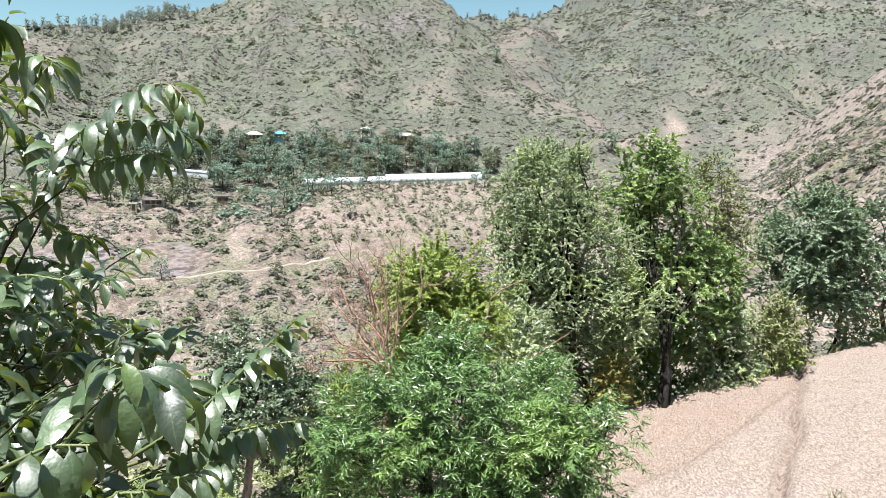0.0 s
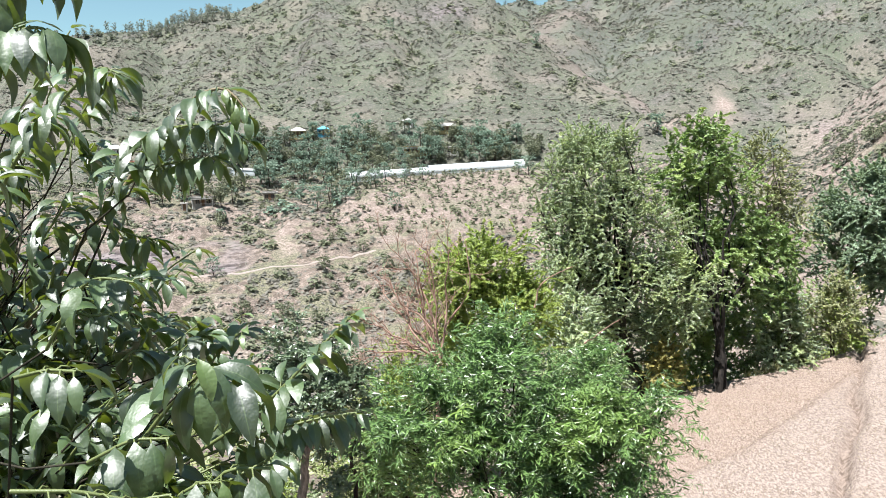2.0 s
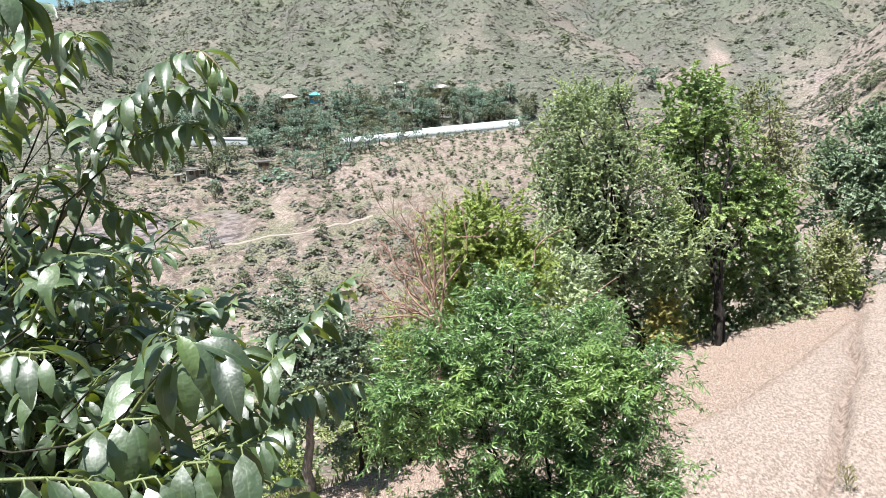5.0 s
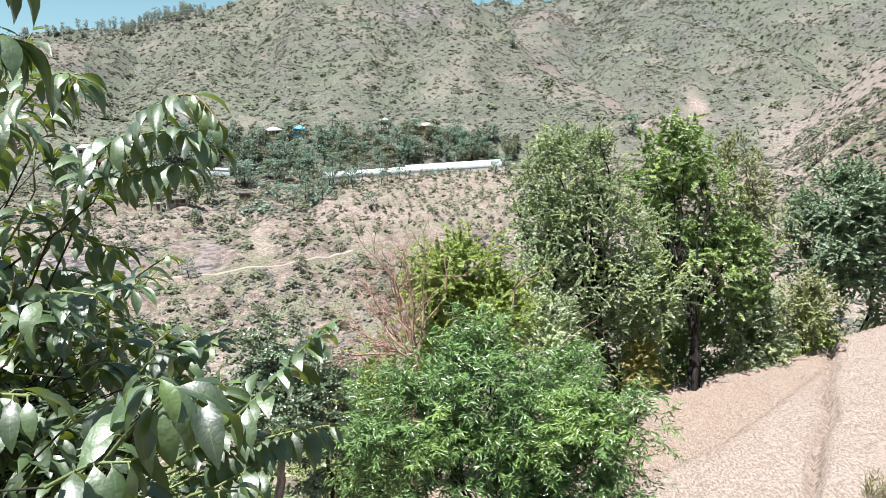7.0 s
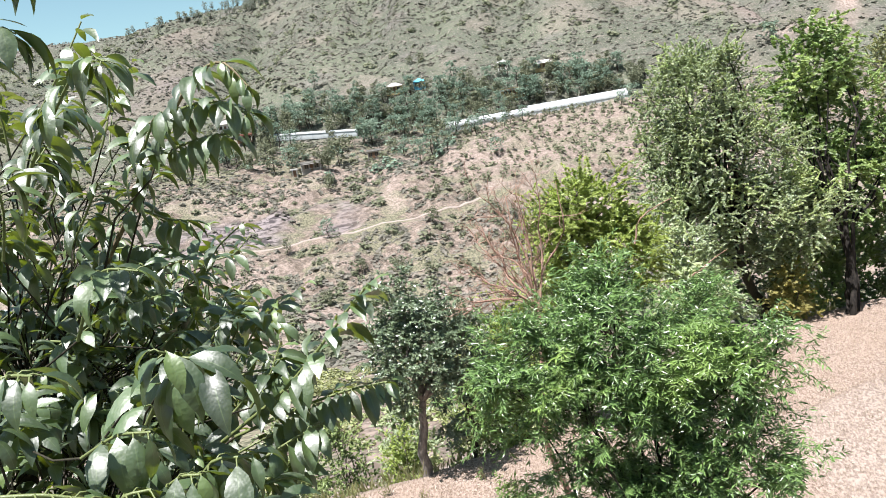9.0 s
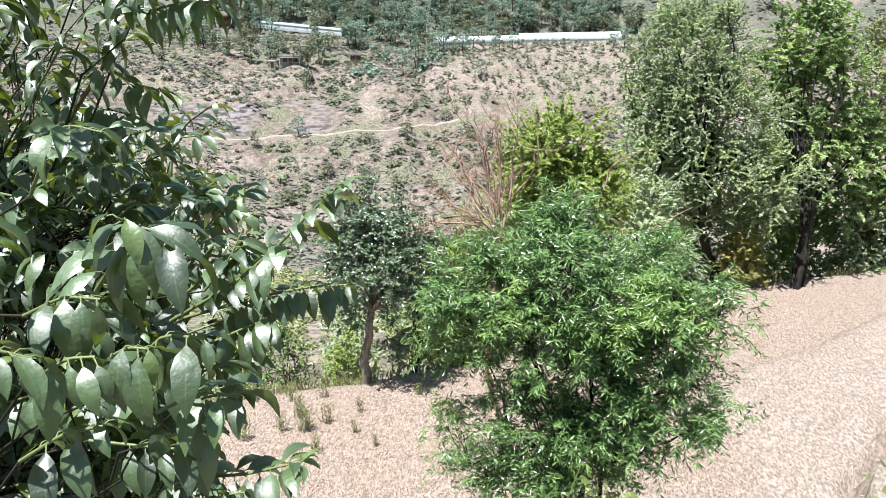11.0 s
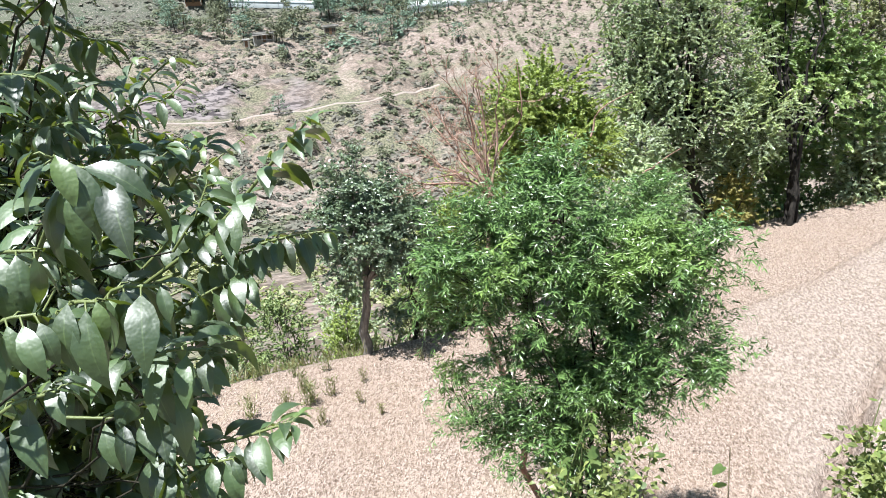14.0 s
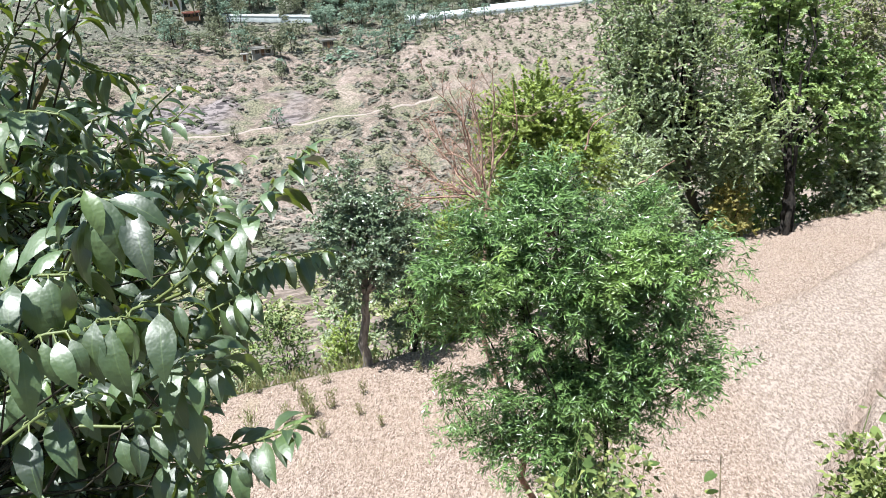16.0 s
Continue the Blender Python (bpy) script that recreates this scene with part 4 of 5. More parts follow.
def far_tree(name, meshes, place, s, turn, label, group):
    top = thing(name, place, label, "tree", group)
    for nm, me in zip(("crown", "trunk"), meshes):
        ob = under(new(nm, me), top)
    top.matrix_basis = pose(*place, 0, 0, turn) @ Matrix.Diagonal((s, s, s * (0.9 + 0.25 * ((turn * 7) % 1)), 1))
    return top


HOUSES = ((-12.55, 1.55), (-14.5, 1.45), (-5.35, -0.15), (-2.6, -0.2), (-2.9, 1.4), (-6.0, 2.0), (-26.4, -0.35), (-27.6, 0.55), (-21.8, -3.35), (-23.2, -3.7), (-16.9, -3.2))


def far_woods():
    r = np.random.default_rng(31)
    kinds = [(far_tree_mesh(100 + k, h, w, n, m), lab) for k, (h, w, n, m, lab) in enumerate((
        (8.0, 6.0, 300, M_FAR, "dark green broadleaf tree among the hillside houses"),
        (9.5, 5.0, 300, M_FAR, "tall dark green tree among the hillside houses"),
        (6.0, 5.5, 270, M_FAR2, "olive green tree on the hillside"),
        (7.0, 4.2, 270, M_FAR2, "narrow dark green tree on the hillside")))]
    placed = 0
    # the belt round the houses: denser towards its middle
    while placed < 260:
        az, e = r.uniform(-29, 4.5), r.normal(0.1, 1.5)
        lo, hi = np.interp(az, [-29, -22, -12, -9.5, -4, 4.5], [-1.0, -3.8, -4.2, -0.9, -0.7, -0.6]), np.interp(az, [-29, -20, -8, 0, 4.5], [1.2, 2.6, 2.4, 2.0, 0.8])
        if not lo < e < hi:
            continue
        if any(abs(az - ha) < (0.5 if ha < -12 else 0.25) and e - 0.9 < he + 0.1 and e + 1.1 > he + 0.35 for ha, he in HOUSES):
            continue
        x, y, z = sight_ground(az, e - 0.9, 200, 420)
        if -11.4 < az < 3.4 and abs(math.hypot(x, y) - 284) < 7 and not (az < -4.6 and r.random() < 0.55):
            continue
        if -25.0 < az < -17.5 and -2.4 < e - 0.9 < -0.9 and r.random() < 0.8:
            continue
        mk, lab = kinds[r.integers(0, 4)]
        far_tree("hillside_tree", mk, (x, y, z - 0.3), r.uniform(0.75, 1.35), r.uniform(0, 360), lab, "trees round the hillside houses")
        placed += 1
    # lone trees on the open slopes
    for az, e, s, k in ((-20.8, -5.3, 0.75, 3), (-13.2, -9.0, 0.8, 2), (-21.5, -8.9, 0.7, 0), (-24.9, -9.6, 0.6, 3), (-7.4, -4.6, 0.8, 0), (-10.0, -7.7, 0.7, 2), (-12.6, -6.9, 0.6, 2), (-16.2, -12.3, 0.7, 2),
                        (-19.5, -12.0, 0.65, 2), (-14.0, -13.2, 0.7, 2), (-28.6, -11.4, 0.55, 3), (-22.5, -14.0, 0.6, 2), (-6.6, -9.6, 0.55, 3), (13.0, 0.6, 1.3, 0), (25.6, -2.0, 1.1, 2), (27.2, -0.7, 1.0, 2),
                        (30.4, -0.9, 0.9, 3), (20.9, -1.4, 0.9, 1), (19.3, -1.8, 0.8, 0), (-27.0, 6.1, 0.9, 0), (4.1, 7.4, 1.1, 0), (-7.0, 9.3, 0.9, 0), (-18.5, 5.2, 0.8, 2), (-13.1, 3.3, 0.8, 2),
                        (-12.2, 3.5, 0.8, 2), (-26.0, 3.0, 0.7, 0), (-20.5, 2.6, 1.0, 1), (16.0, 6.4, 1.0, 0), (-33.0, -5.5, 0.6, 2), (-31.0, -3.0, 0.7, 3), (-34.0, -1.5, 0.7, 0), (-30.5, -12.0, 0.6, 2)):
        x, y, z = sight_ground(az, e, 60, 900)
        mk, lab = kinds[k]
        far_tree("hillside_tree", mk, (x, y, z - 0.3), s, az * 37 % 360, "lone dark tree on the scrubby slope", "lone trees on the far slopes")
    # trees before the long greenhouses
    for az, e, s, k in ((-10.6, -2.9, 0.75, 0), (-9.5, -2.7, 0.6, 2), (-8.7, -2.75, 0.7, 0), (-7.2, -2.4, 0.35, 3), (-6.5, -2.65, 0.6, 1), (-5.2, -2.3, 0.3, 2), (-4.2, -2.2, 0.3, 3), (-3.9, -2.2, 0.24, 3), (-3.3, -2.15, 0.28, 3),
                        (-2.5, -2.2, 0.3, 0), (-1.7, -2.1, 0.26, 3), (-1.2, -2.1, 0.3, 3), (-0.2, -2.1, 0.25, 3), (0.6, -2.05, 0.22, 3), (2.5, -2.1, 0.45, 0), (3.3, -2.2, 0.7, 0), (-10.2, -2.5, 0.8, 1), (-9.0, -2.45, 0.55, 0), (-8.0, -2.4, 0.7, 1), (-6.0, -2.35, 0.6, 3), (-5.0, -2.3, 0.55, 1), (-2.9, -2.2, 0.35, 3)):
        x, y, z = sight_ground(az, e, 60, 900)
        mk, lab = kinds[k]
        far_tree("hillside_tree", mk, (x, y, z - 0.3), s * 1.5, az * 53 % 360, "dark green tree standing before the greenhouses", "trees round the hillside houses")
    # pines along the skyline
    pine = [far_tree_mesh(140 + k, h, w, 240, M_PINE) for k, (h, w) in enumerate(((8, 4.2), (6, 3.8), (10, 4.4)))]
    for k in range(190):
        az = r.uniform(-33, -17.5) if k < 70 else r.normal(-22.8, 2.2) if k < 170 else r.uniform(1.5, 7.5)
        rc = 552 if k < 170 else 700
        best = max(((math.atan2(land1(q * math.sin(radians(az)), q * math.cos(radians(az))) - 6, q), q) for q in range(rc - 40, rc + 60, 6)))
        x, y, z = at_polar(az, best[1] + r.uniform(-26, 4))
        far_tree("pine", pine[k % 3], (x, y, z - 0.3), r.uniform(0.4, 1.0), r.uniform(0, 360), "pine on the mountain skyline, haze painted into its grey-green", "pines along the ridge")


far_woods()


def scrub(name, n, az0, az1, r0, r1, size, quads, label, seed, keep, mat=M_SCRUB, flat=0.55):
    """Many low shrubs on the slopes as one object: each a small dome of leaf clumps with a tone of its own."""
    r = np.random.default_rng(seed)
    az = r.uniform(az0, az1, n)
    rad = np.sqrt(r.uniform(r0 ** 2, r1 ** 2, n))
    x, y = rad * np.sin(np.radians(az)), rad * np.cos(np.radians(az))
    ok = keep(az, rad, x, y, r)
    x, y, rad = x[ok], y[ok], rad[ok]
    z = land(x, y)
    n = len(x)
    s = size * (0.4 + 1.2 * r.random(n) ** 2.5)
    # each shrub is a low dome that stands out from the slope
    up = unit(np.stack([z - land(x + 1.5, y), z - land(x, y + 1.5), np.full(n, 1.5)], -1))[:, None]
    q = unit(r.normal(size=(n, quads, 3)))
    q -= np.minimum((q * up).sum(-1, keepdims=True), 0) * 2 * up
    lift = (q * up).sum(-1, keepdims=True) * up
    p = np.stack([x, y, z], -1)[:, None] + (q - lift * (1 - flat)) * (s[:, None, None] * (0.5 + 0.5 * r.random((n, quads, 1))))
    ss = np.repeat(s, quads)
    out = q.reshape(-1, 3)
    face = unit(out * flat + np.repeat(up[:, 0], quads, 0) * 0.8 + r.normal(size=out.shape) * 0.3)
    v, f = flat_cloud(p.reshape(-1, 3), lying(face, r), face, ss * 3.2 / math.sqrt(quads), ss * 2.4 / math.sqrt(quads))
    rid = np.abs(fbm(x / 70 + 0.15 * y / 70, y / 190, 4, 11) - 0.5) * 2
    tone = np.clip(0.12 + 1.3 * np.minimum(rid, 0.45) + 0.7 * (0.5 - fbm(x / 120, y / 120, 3, 77)) + 0.18 * r.normal(size=n), 0, 1)
    tone = np.repeat(np.repeat(tone, quads) + 0.1 * r.normal(size=n * quads), 4)
    tagged(new(name, np_mesh(name, v, f, mat, False, {"tone": np.clip(tone, 0, 1)})), label, "scrub", kind="stuff")


def on_open_slope(az, rad, x, y, r):
    orchard = (az > -10) & (az < 4.5) & (rad > 195) & (rad < 280)
    track = np.abs(rad - road_r(az)) < 3.2
    cut = (az < -19) & (az > -36) & (rad > 184) & (rad < 205)
    slip = (np.abs(az + 16) < 0.9) & (rad > 184) & (rad < 212)
    slide = (np.abs(az - 17.6) < 0.7) & (rad > 335) & (rad < 400)
    patch = fbm(x / 22, y / 22, 4, 61) + 0.12 * r.normal(size=len(x))
    return ~orchard & ~(track & (az < 0)) & ~(cut & (r.random(len(x)) < 0.8)) & ~slip & ~slide & (patch > np.where(rad < 250, 0.38, 0.30))


def in_hollows(az, rad, x, y, r):
    """More bushes in the folds of the mountain than on its ribs."""
    rid = np.abs(fbm(x / 70 + 0.15 * y / 70, y / 190, 4, 11) - 0.5) * 2
    return on_open_slope(az, rad, x, y, r) & (r.random(len(x)) < np.clip(1.1 - 2.6 * rid, 0.12, 1))


scrub("hill_scrub", 64000, -44, 38, 285, 640, 0.85, 3, "grey-green scrub covering the far mountain slopes, greyed further to carry haze", 71, on_open_slope, flat=0.4)
scrub("hill_scrub", 16000, 2, 40, 560, 1000, 1.7, 4, "grey-green scrub on the distant mountain, greyed further to carry haze", 72, on_open_slope, flat=0.4)
scrub("hill_bushes", 4200, -44, 38, 285, 760, 2.1, 26, "dark green bushes dotted over the mountain slopes", 76, in_hollows, M_FAR2, 0.9)
scrub("valley_scrub", 32000, -44, 38, 60, 285, 0.8, 5, "olive scrub and dry bushes on the valley slopes", 73, on_open_slope, flat=0.35)
scrub("valley_bushes", 3500, -44, 38, 60, 285, 1.5, 36, "larger green bushes on the valley slopes", 74, on_open_slope, M_FAR2, 0.9)


def below_the_field(az, rad, x, y, r):
    return (rad > edge_r(az) + 1.6) & (np.abs(az + 18.7) > 1.2) & (fbm(x / 5, y / 5, 3, 67) > 0.40)


scrub("slope_bushes", 420, -40, -4, 12, 60, 0.75, 110, "olive bushes on the slope below the field", 77, below_the_field, M_OLIVE, 0.9)


def in_the_belt(az, rad, x, y, r):
    e = np.degrees(np.arctan2(land(x, y) - 6, rad))
    lo = np.interp(az, [-29, -22, -12, -9.5, -4, 4.5], [-1.6, -4.6, -4.8, -1.2, -0.9, -0.8])
    hi = np.interp(az, [-29, -20, -8, 0, 4.5], [1.0, 2.0, 1.8, 1.4, 0.4])
    clear = ~((az > -11.4) & (az < 3.4) & (np.abs(rad - 284) < 8))
    for ha, he in HOUSES:
        clear &= ~((np.abs(az - ha) < 0.8) & (e > he - 0.9) & (e < he + 0.3))
    clear &= ~((az > -25.0) & (az < -17.5) & (e > -2.2) & (e < -0.6))
    return (e > lo) & (e < hi) & clear & (fbm(x / 15, y / 15, 3, 63) > 0.36)


scrub("hillside_thicket", 420, -29, 4.5, 205, 360, 2.2, 44, "dark green thicket under the hillside trees", 75, in_the_belt, M_FAR, 0.95)


def orchard():
    """Rows of young bushes on the bare slope below the greenhouses."""
    r = np.random.default_rng(81)
    p = []
    for row in range(17):
        rad = 200 + row * 4.6
        for a in np.arange(-10.2, 4.6, np.degrees(2.1 / rad)):
            if r.random() < 0.9:
                p.append((a + r.normal() * 0.22, rad + r.normal() * 1.2))
    p = np.array(p)
    x, y = p[:, 1] * np.sin(np.radians(p[:, 0])), p[:, 1] * np.cos(np.radians(p[:, 0]))
    z, n, k = land(x, y), len(p), 12
    s = r.uniform(0.6, 1.45, n)
    q = unit(r.normal(size=(n, k, 3)))
    q[..., 2] = np.abs(q[..., 2]) * 1.6
    pts = (np.stack([x, y, z], -1)[:, None] + q * s[:, None, None] * r.uniform(0.5, 1, (n, k, 1))).reshape(-1, 3)
    ss, out = np.repeat(s, k), q.reshape(-1, 3)
    v, f = flat_cloud(pts, lying(out, r), unit(out + np.array([0, 0, 0.6]) + r.normal(size=out.shape) * 0.4), ss * 0.85, ss * 0.62)
    tagged(new("orchard_bushes", np_mesh("orchard_bushes", v, f, M_FAR2)), "rows of young green bushes on a bare slope", "orchard", kind="stuff")


orchard()

# ---------------------------------------------------------------- greenhouses and houses
def greenhouse(az0, az1, e0, e1, width, height, label, bays):
    """A long film tunnel with hoops, end walls and a foot rail."""
    a, b = Vector(sight_ground(az0, e0, 200, 420)), Vector(sight_ground(az1, e1, 200, 420))
    mid = (a + b) / 2
    length = (b - a).length
    lean = math.degrees(math.atan2(b.z - a.z, math.hypot(b.x - a.x, b.y - a.y)))
    turn = math.degrees(math.atan2(b.y - a.y, b.x - a.x))
    top = thing("greenhouse", (0, 0, 0), label, "greenhouse", "greenhouses below the houses")
    top.matrix_basis = pose(mid.x, mid.y, mid.z - 0.3, 0, -lean, turn)
    arc = [(width / 2 * math.cos(t), 1.3 + (height - 1.3) * math.sin(t)) for t in np.linspace(0, math.pi, 13)]
    prof = [(width / 2, -1.2), *arc, (-width / 2, -1.2)]
    bm = bmesh.new()
    xs = np.linspace(-length / 2, length / 2, bays * 3 + 1)
    grid = [[bm.verts.new((x, py, pz - (0.05 if i % 3 else 0.0))) for py, pz in prof] for i, x in enumerate(xs)]
    for g, h in zip(grid, grid[1:]):
        for i in range(len(prof) - 1):
            bm.faces.new((g[i], h[i], h[i + 1], g[i + 1])).smooth = True
    part("cover", bm, M_FILM, top)
    for end in (-1, 1):
        bm = bmesh.new()
        bm.faces.new([bm.verts.new((end * (length / 2 - 0.02), py, pz)) for py, pz in prof])
        ext = bmesh.ops.extrude_face_region(bm, geom=bm.faces[:])
        bmesh.ops.translate(bm, vec=(-end * 0.06, 0, 0), verts=[v for v in ext["geom"] if isinstance(v, bmesh.types.BMVert)])
        part("end_wall", bm, M_FILM, top)
    for x in xs[::3]:
        v, f = tubes([(np.array([(x, py * 1.012, pz + 0.03) for py, pz in prof]), np.full(len(prof), 0.05))], 5)
        under(new("hoop", np_mesh("hoop", v, f, M_STEEL, True)), top)
    for s in (-1, 1):
        part("foot_rail", boxes(((0, s * (width / 2 + 0.06), 0.9), (length, 0.08, 0.1))), M_STEEL, top)
    return top


greenhouse(-11.0, -4.75, -1.95, -1.75, 7.5, 2.7, "long low white film greenhouse on a terrace below the houses", 9)
greenhouse(-4.55, 2.9, -1.75, -1.55, 8.0, 3.3, "long white film greenhouse on a terrace above the orchard", 11)
greenhouse(-24.6, -17.9, -0.45, -1.2, 5.5, 1.7, "pale film greenhouse half hidden by trees", 8)


def house(az, e, turn, size, walls, roof_mat, label, roof="hip", openings=3, porch=False):
    """A small hillside house: walls with real openings' frames and panes, door, pitched or flat roof with eaves."""
    w, d, h = size
    x, y, z = sight_ground(az, e, 200, 420)
    top = thing("house", (0, 0, 0), label, "house", "hillside houses")
    top.matrix_basis = pose(x, y, z - 0.3, 0, 0, turn)
    part("wall", boxes(((0, 0, h / 2 - 0.6), (w, d, h + 1.2)), bevel=0.04), walls, top)
    if roof == "hip":
        bm = bmesh.new()
        o, rise = 0.5, 0.32 * d
        ring = [bm.verts.new(p) for p in ((-w / 2 - o, -d / 2 - o, h), (w / 2 + o, -d / 2 - o, h), (w / 2 + o, d / 2 + o, h), (-w / 2 - o, d / 2 + o, h))]
        rl, rr = bm.verts.new((-max(w - d, 0.4) / 2, 0, h + rise)), bm.verts.new((max(w - d, 0.4) / 2, 0, h + rise))
        for f in ((ring[0], ring[1], rr, rl), (ring[1], ring[2], rr), (ring[2], ring[3], rl, rr), (ring[3], ring[0], rl)):
            bm.faces.new(f)
        bm.faces.new(ring[::-1])
        part("roof", bm, roof_mat, top)
    else:
        part("roof", boxes(((0, 0, h + 0.12), (w + 0.7, d + 0.7, 0.24)), bevel=0.03), roof_mat, top)
        part("parapet", boxes(((0, -d / 2 - 0.25, h + 0.42), (w + 0.6, 0.15, 0.36))), walls, top)
    step = w / (openings + 1)
    for k in range(openings):
        cx = -w / 2 + step * (k + 1)
        if k == openings // 2:
            door = part("door", boxes(((cx, -d / 2 - 0.03, 1.02), (0.95, 0.08, 2.05))), M_TIMBER, top)
        else:
            win = part("window", boxes(((cx, -d / 2 - 0.02, h * 0.55), (1.15, 0.06, 1.2))), M_PANE, top)
            part("frame", boxes(((cx, -d / 2 - 0.05, h * 0.55 + 0.62), (1.3, 0.1, 0.09)), ((cx, -d / 2 - 0.05, h * 0.55 - 0.62), (1.3, 0.14, 0.09)),
                                ((cx - 0.6, -d / 2 - 0.05, h * 0.55), (0.09, 0.1, 1.15)), ((cx + 0.6, -d / 2 - 0.05, h * 0.55), (0.09, 0.1, 1.15)), ((cx, -d / 2 - 0.05, h * 0.55), (0.06, 0.08, 1.15))), M_TIMBER, win)
    if porch:
        part("porch_roof", boxes(((0, -d / 2 - 1.0, h - 0.25), (w, 2.0, 0.14))), roof_mat, top)
        for s in (-1, 1):
            part("post", boxes(((s * (w / 2 - 0.2), -d / 2 - 1.85, (h - 0.3) / 2 - 0.4), (0.16, 0.16, h + 0.5))), M_WHITE, top)
    return top


house(-12.55, 1.55, 8, (5.0, 4.5, 2.5), M_BLUE, M_BLUE, "small bright blue house with a blue hipped sheet roof", openings=3)
house(-14.5, 1.45, 10, (7.0, 5.0, 2.3), M_OCHRE, M_PALEROOF, "yellow house with a pale sheet roof among trees", openings=3)
house(-5.35, -0.15, 2, (11.0, 5.0, 2.4), M_OCHRE, M_PALEROOF, "long yellow house with a pale roof above the greenhouses", "flat", 5, True)
house(-2.6, -0.2, 0, (5.0, 4.5, 2.3), M_WHITE, M_PALEROOF, "small whitewashed house above the greenhouses", "flat", 3)
house(-2.9, 1.4, 0, (7.5, 4.5, 2.2), M_OCHRE, M_PALEROOF, "yellow house with a pale roof high among trees", "hip", 3)
house(-6.0, 2.0, 0, (4.0, 4.0, 2.6), M_WHITE, M_PALEROOF, "small white house high among trees", "hip", 3)
house(-26.4, -0.35, 22, (6.0, 4.0, 1.9), M_ORANGE, M_REDROOF, "orange house with a red sheet roof beside greenhouses", "flat", 5, True)
house(-27.6, 0.55, 22, (7.0, 5.0, 2.8), M_WHITE, M_PALEROOF, "white house with pale roof behind the orange one", "hip", 3)
house(-21.8, -3.35, 14, (6.5, 4.5, 2.4), M_PALEROOF, M_PALEROOF, "weathered pale hut on a bare spur of the hillside", "flat", 3, True)
house(-23.2, -3.7, 14, (1.6, 1.6, 2.0), M_WHITE, M_PALEROOF, "tiny white outhouse beside the hut", "flat", 1)
house(-16.9, -3.2, 8, (4.0, 3.5, 2.4), M_PALEROOF, M_PALEROOF, "grey shed under the hillside trees", "flat", 3)


def cables():
    """Two sagging wires across the valley, left to right."""
    for k, dz in enumerate((0.0, 2.6)):
        a, b = Vector((-105, 118, 1.5 + dz)), Vector((-18, 205, -4.0 + dz * 0.4))
        t = np.linspace(0, 1, 25)
        p = np.array([a.lerp(b, s) for s in t])
        p[:, 2] -= 9.0 * 4 * t * (1 - t) * 0.5
        v, f = tubes([(p, np.full(25, 0.035))], 4)
        tagged(new("overhead_wire", np_mesh("overhead_wire", v, f, M_WIRE, True)), "thin sagging overhead wire across the valley", "wire", "overhead wires")


cables()


# ---------------------------------------------------------------- field details
def stubble():
    """Cut straw standing in the reaped field: blades in small tufts, one object."""
    r = np.random.default_rng(91)
    n = 110000
    az, rad = r.uniform(-44, 40, n), np.sqrt(r.uniform(5.0 ** 2, 27 ** 2, n))
    x, y = rad * np.sin(np.radians(az)), rad * np.cos(np.radians(az))
    ok = (rad < edge_r(az) - 0.1) & (r.random(n) < np.clip(14 / rad, 0.3, 1)) & (fbm(x * 0.9, y * 0.9, 3, 95) > 0.25)
    ok &= (np.abs(x - furrow_x(x, y) + 0.1) > 0.2) | (r.random(n) < 0.25)
    x, y = x[ok], y[ok]
    z = land(x, y)
    k = 2
    p = np.repeat(np.stack([x, y, z], -1), k, 0) + r.normal(size=(len(x) * k, 3)) * np.array([0.035, 0.035, 0])
    m = len(p)
    way = unit(np.stack([r.normal(size=m) * 0.55, r.normal(size=m) * 0.55, np.abs(r.normal(size=m)) * 0.7 + 0.15], -1))
    L, W = r.uniform(0.025, 0.085, m), r.uniform(0.006, 0.012, m)
    v, f = flat_cloud(p + way * L[:, None] * 0.5, way, r.normal(size=(m, 3)), L, W)
    tagged(new("straw_stubble", np_mesh("straw_stubble", v, f, M_STRAW)), "pale dry straw stubble standing in the field", "stubble", kind="stuff")


stubble()


def weed(x, y, h, n, mat, label, seed):
    """A tuft of thin upright stalks with narrow leaves."""
    r = np.random.default_rng(seed)
    g = field_z(x, y)
    top = thing("weed_tuft", (x, y, g), label, "weed", "weeds in the field")
    for k in range(n):
        e = np.array([r.normal() * 0.22 * h, r.normal() * 0.22 * h, h * r.uniform(0.55, 1.0)])
        ln = wander((r.normal() * 0.04, r.normal() * 0.04, -0.03), e, 5, 0.08, r=r)
        v, f = tubes([(ln, np.linspace(0.006, 0.002, 5))], 4)
        st = under(new("stalk", np_mesh("stalk", v, f, mat, True)), top)
    m = n * 9
    base = r.normal(size=(m, 3)) * np.array([0.10, 0.10, 0]) * h + np.array([0, 0, 1]) * (r.random((m, 1)) * 0.75 * h)
    way = unit(np.stack([r.normal(size=m) * 0.5, r.normal(size=m) * 0.5, np.full(m, 0.7)], -1))
    v, f = leaf_cloud(base, way, r.normal(size=(m, 3)), np.full(m, 0.28 * h), np.full(m, 0.028 * h + 0.006))
    tagged(under(new("foliage", np_mesh("foliage", v, f, mat)), top), kind="stuff")


wr = np.random.default_rng(97)
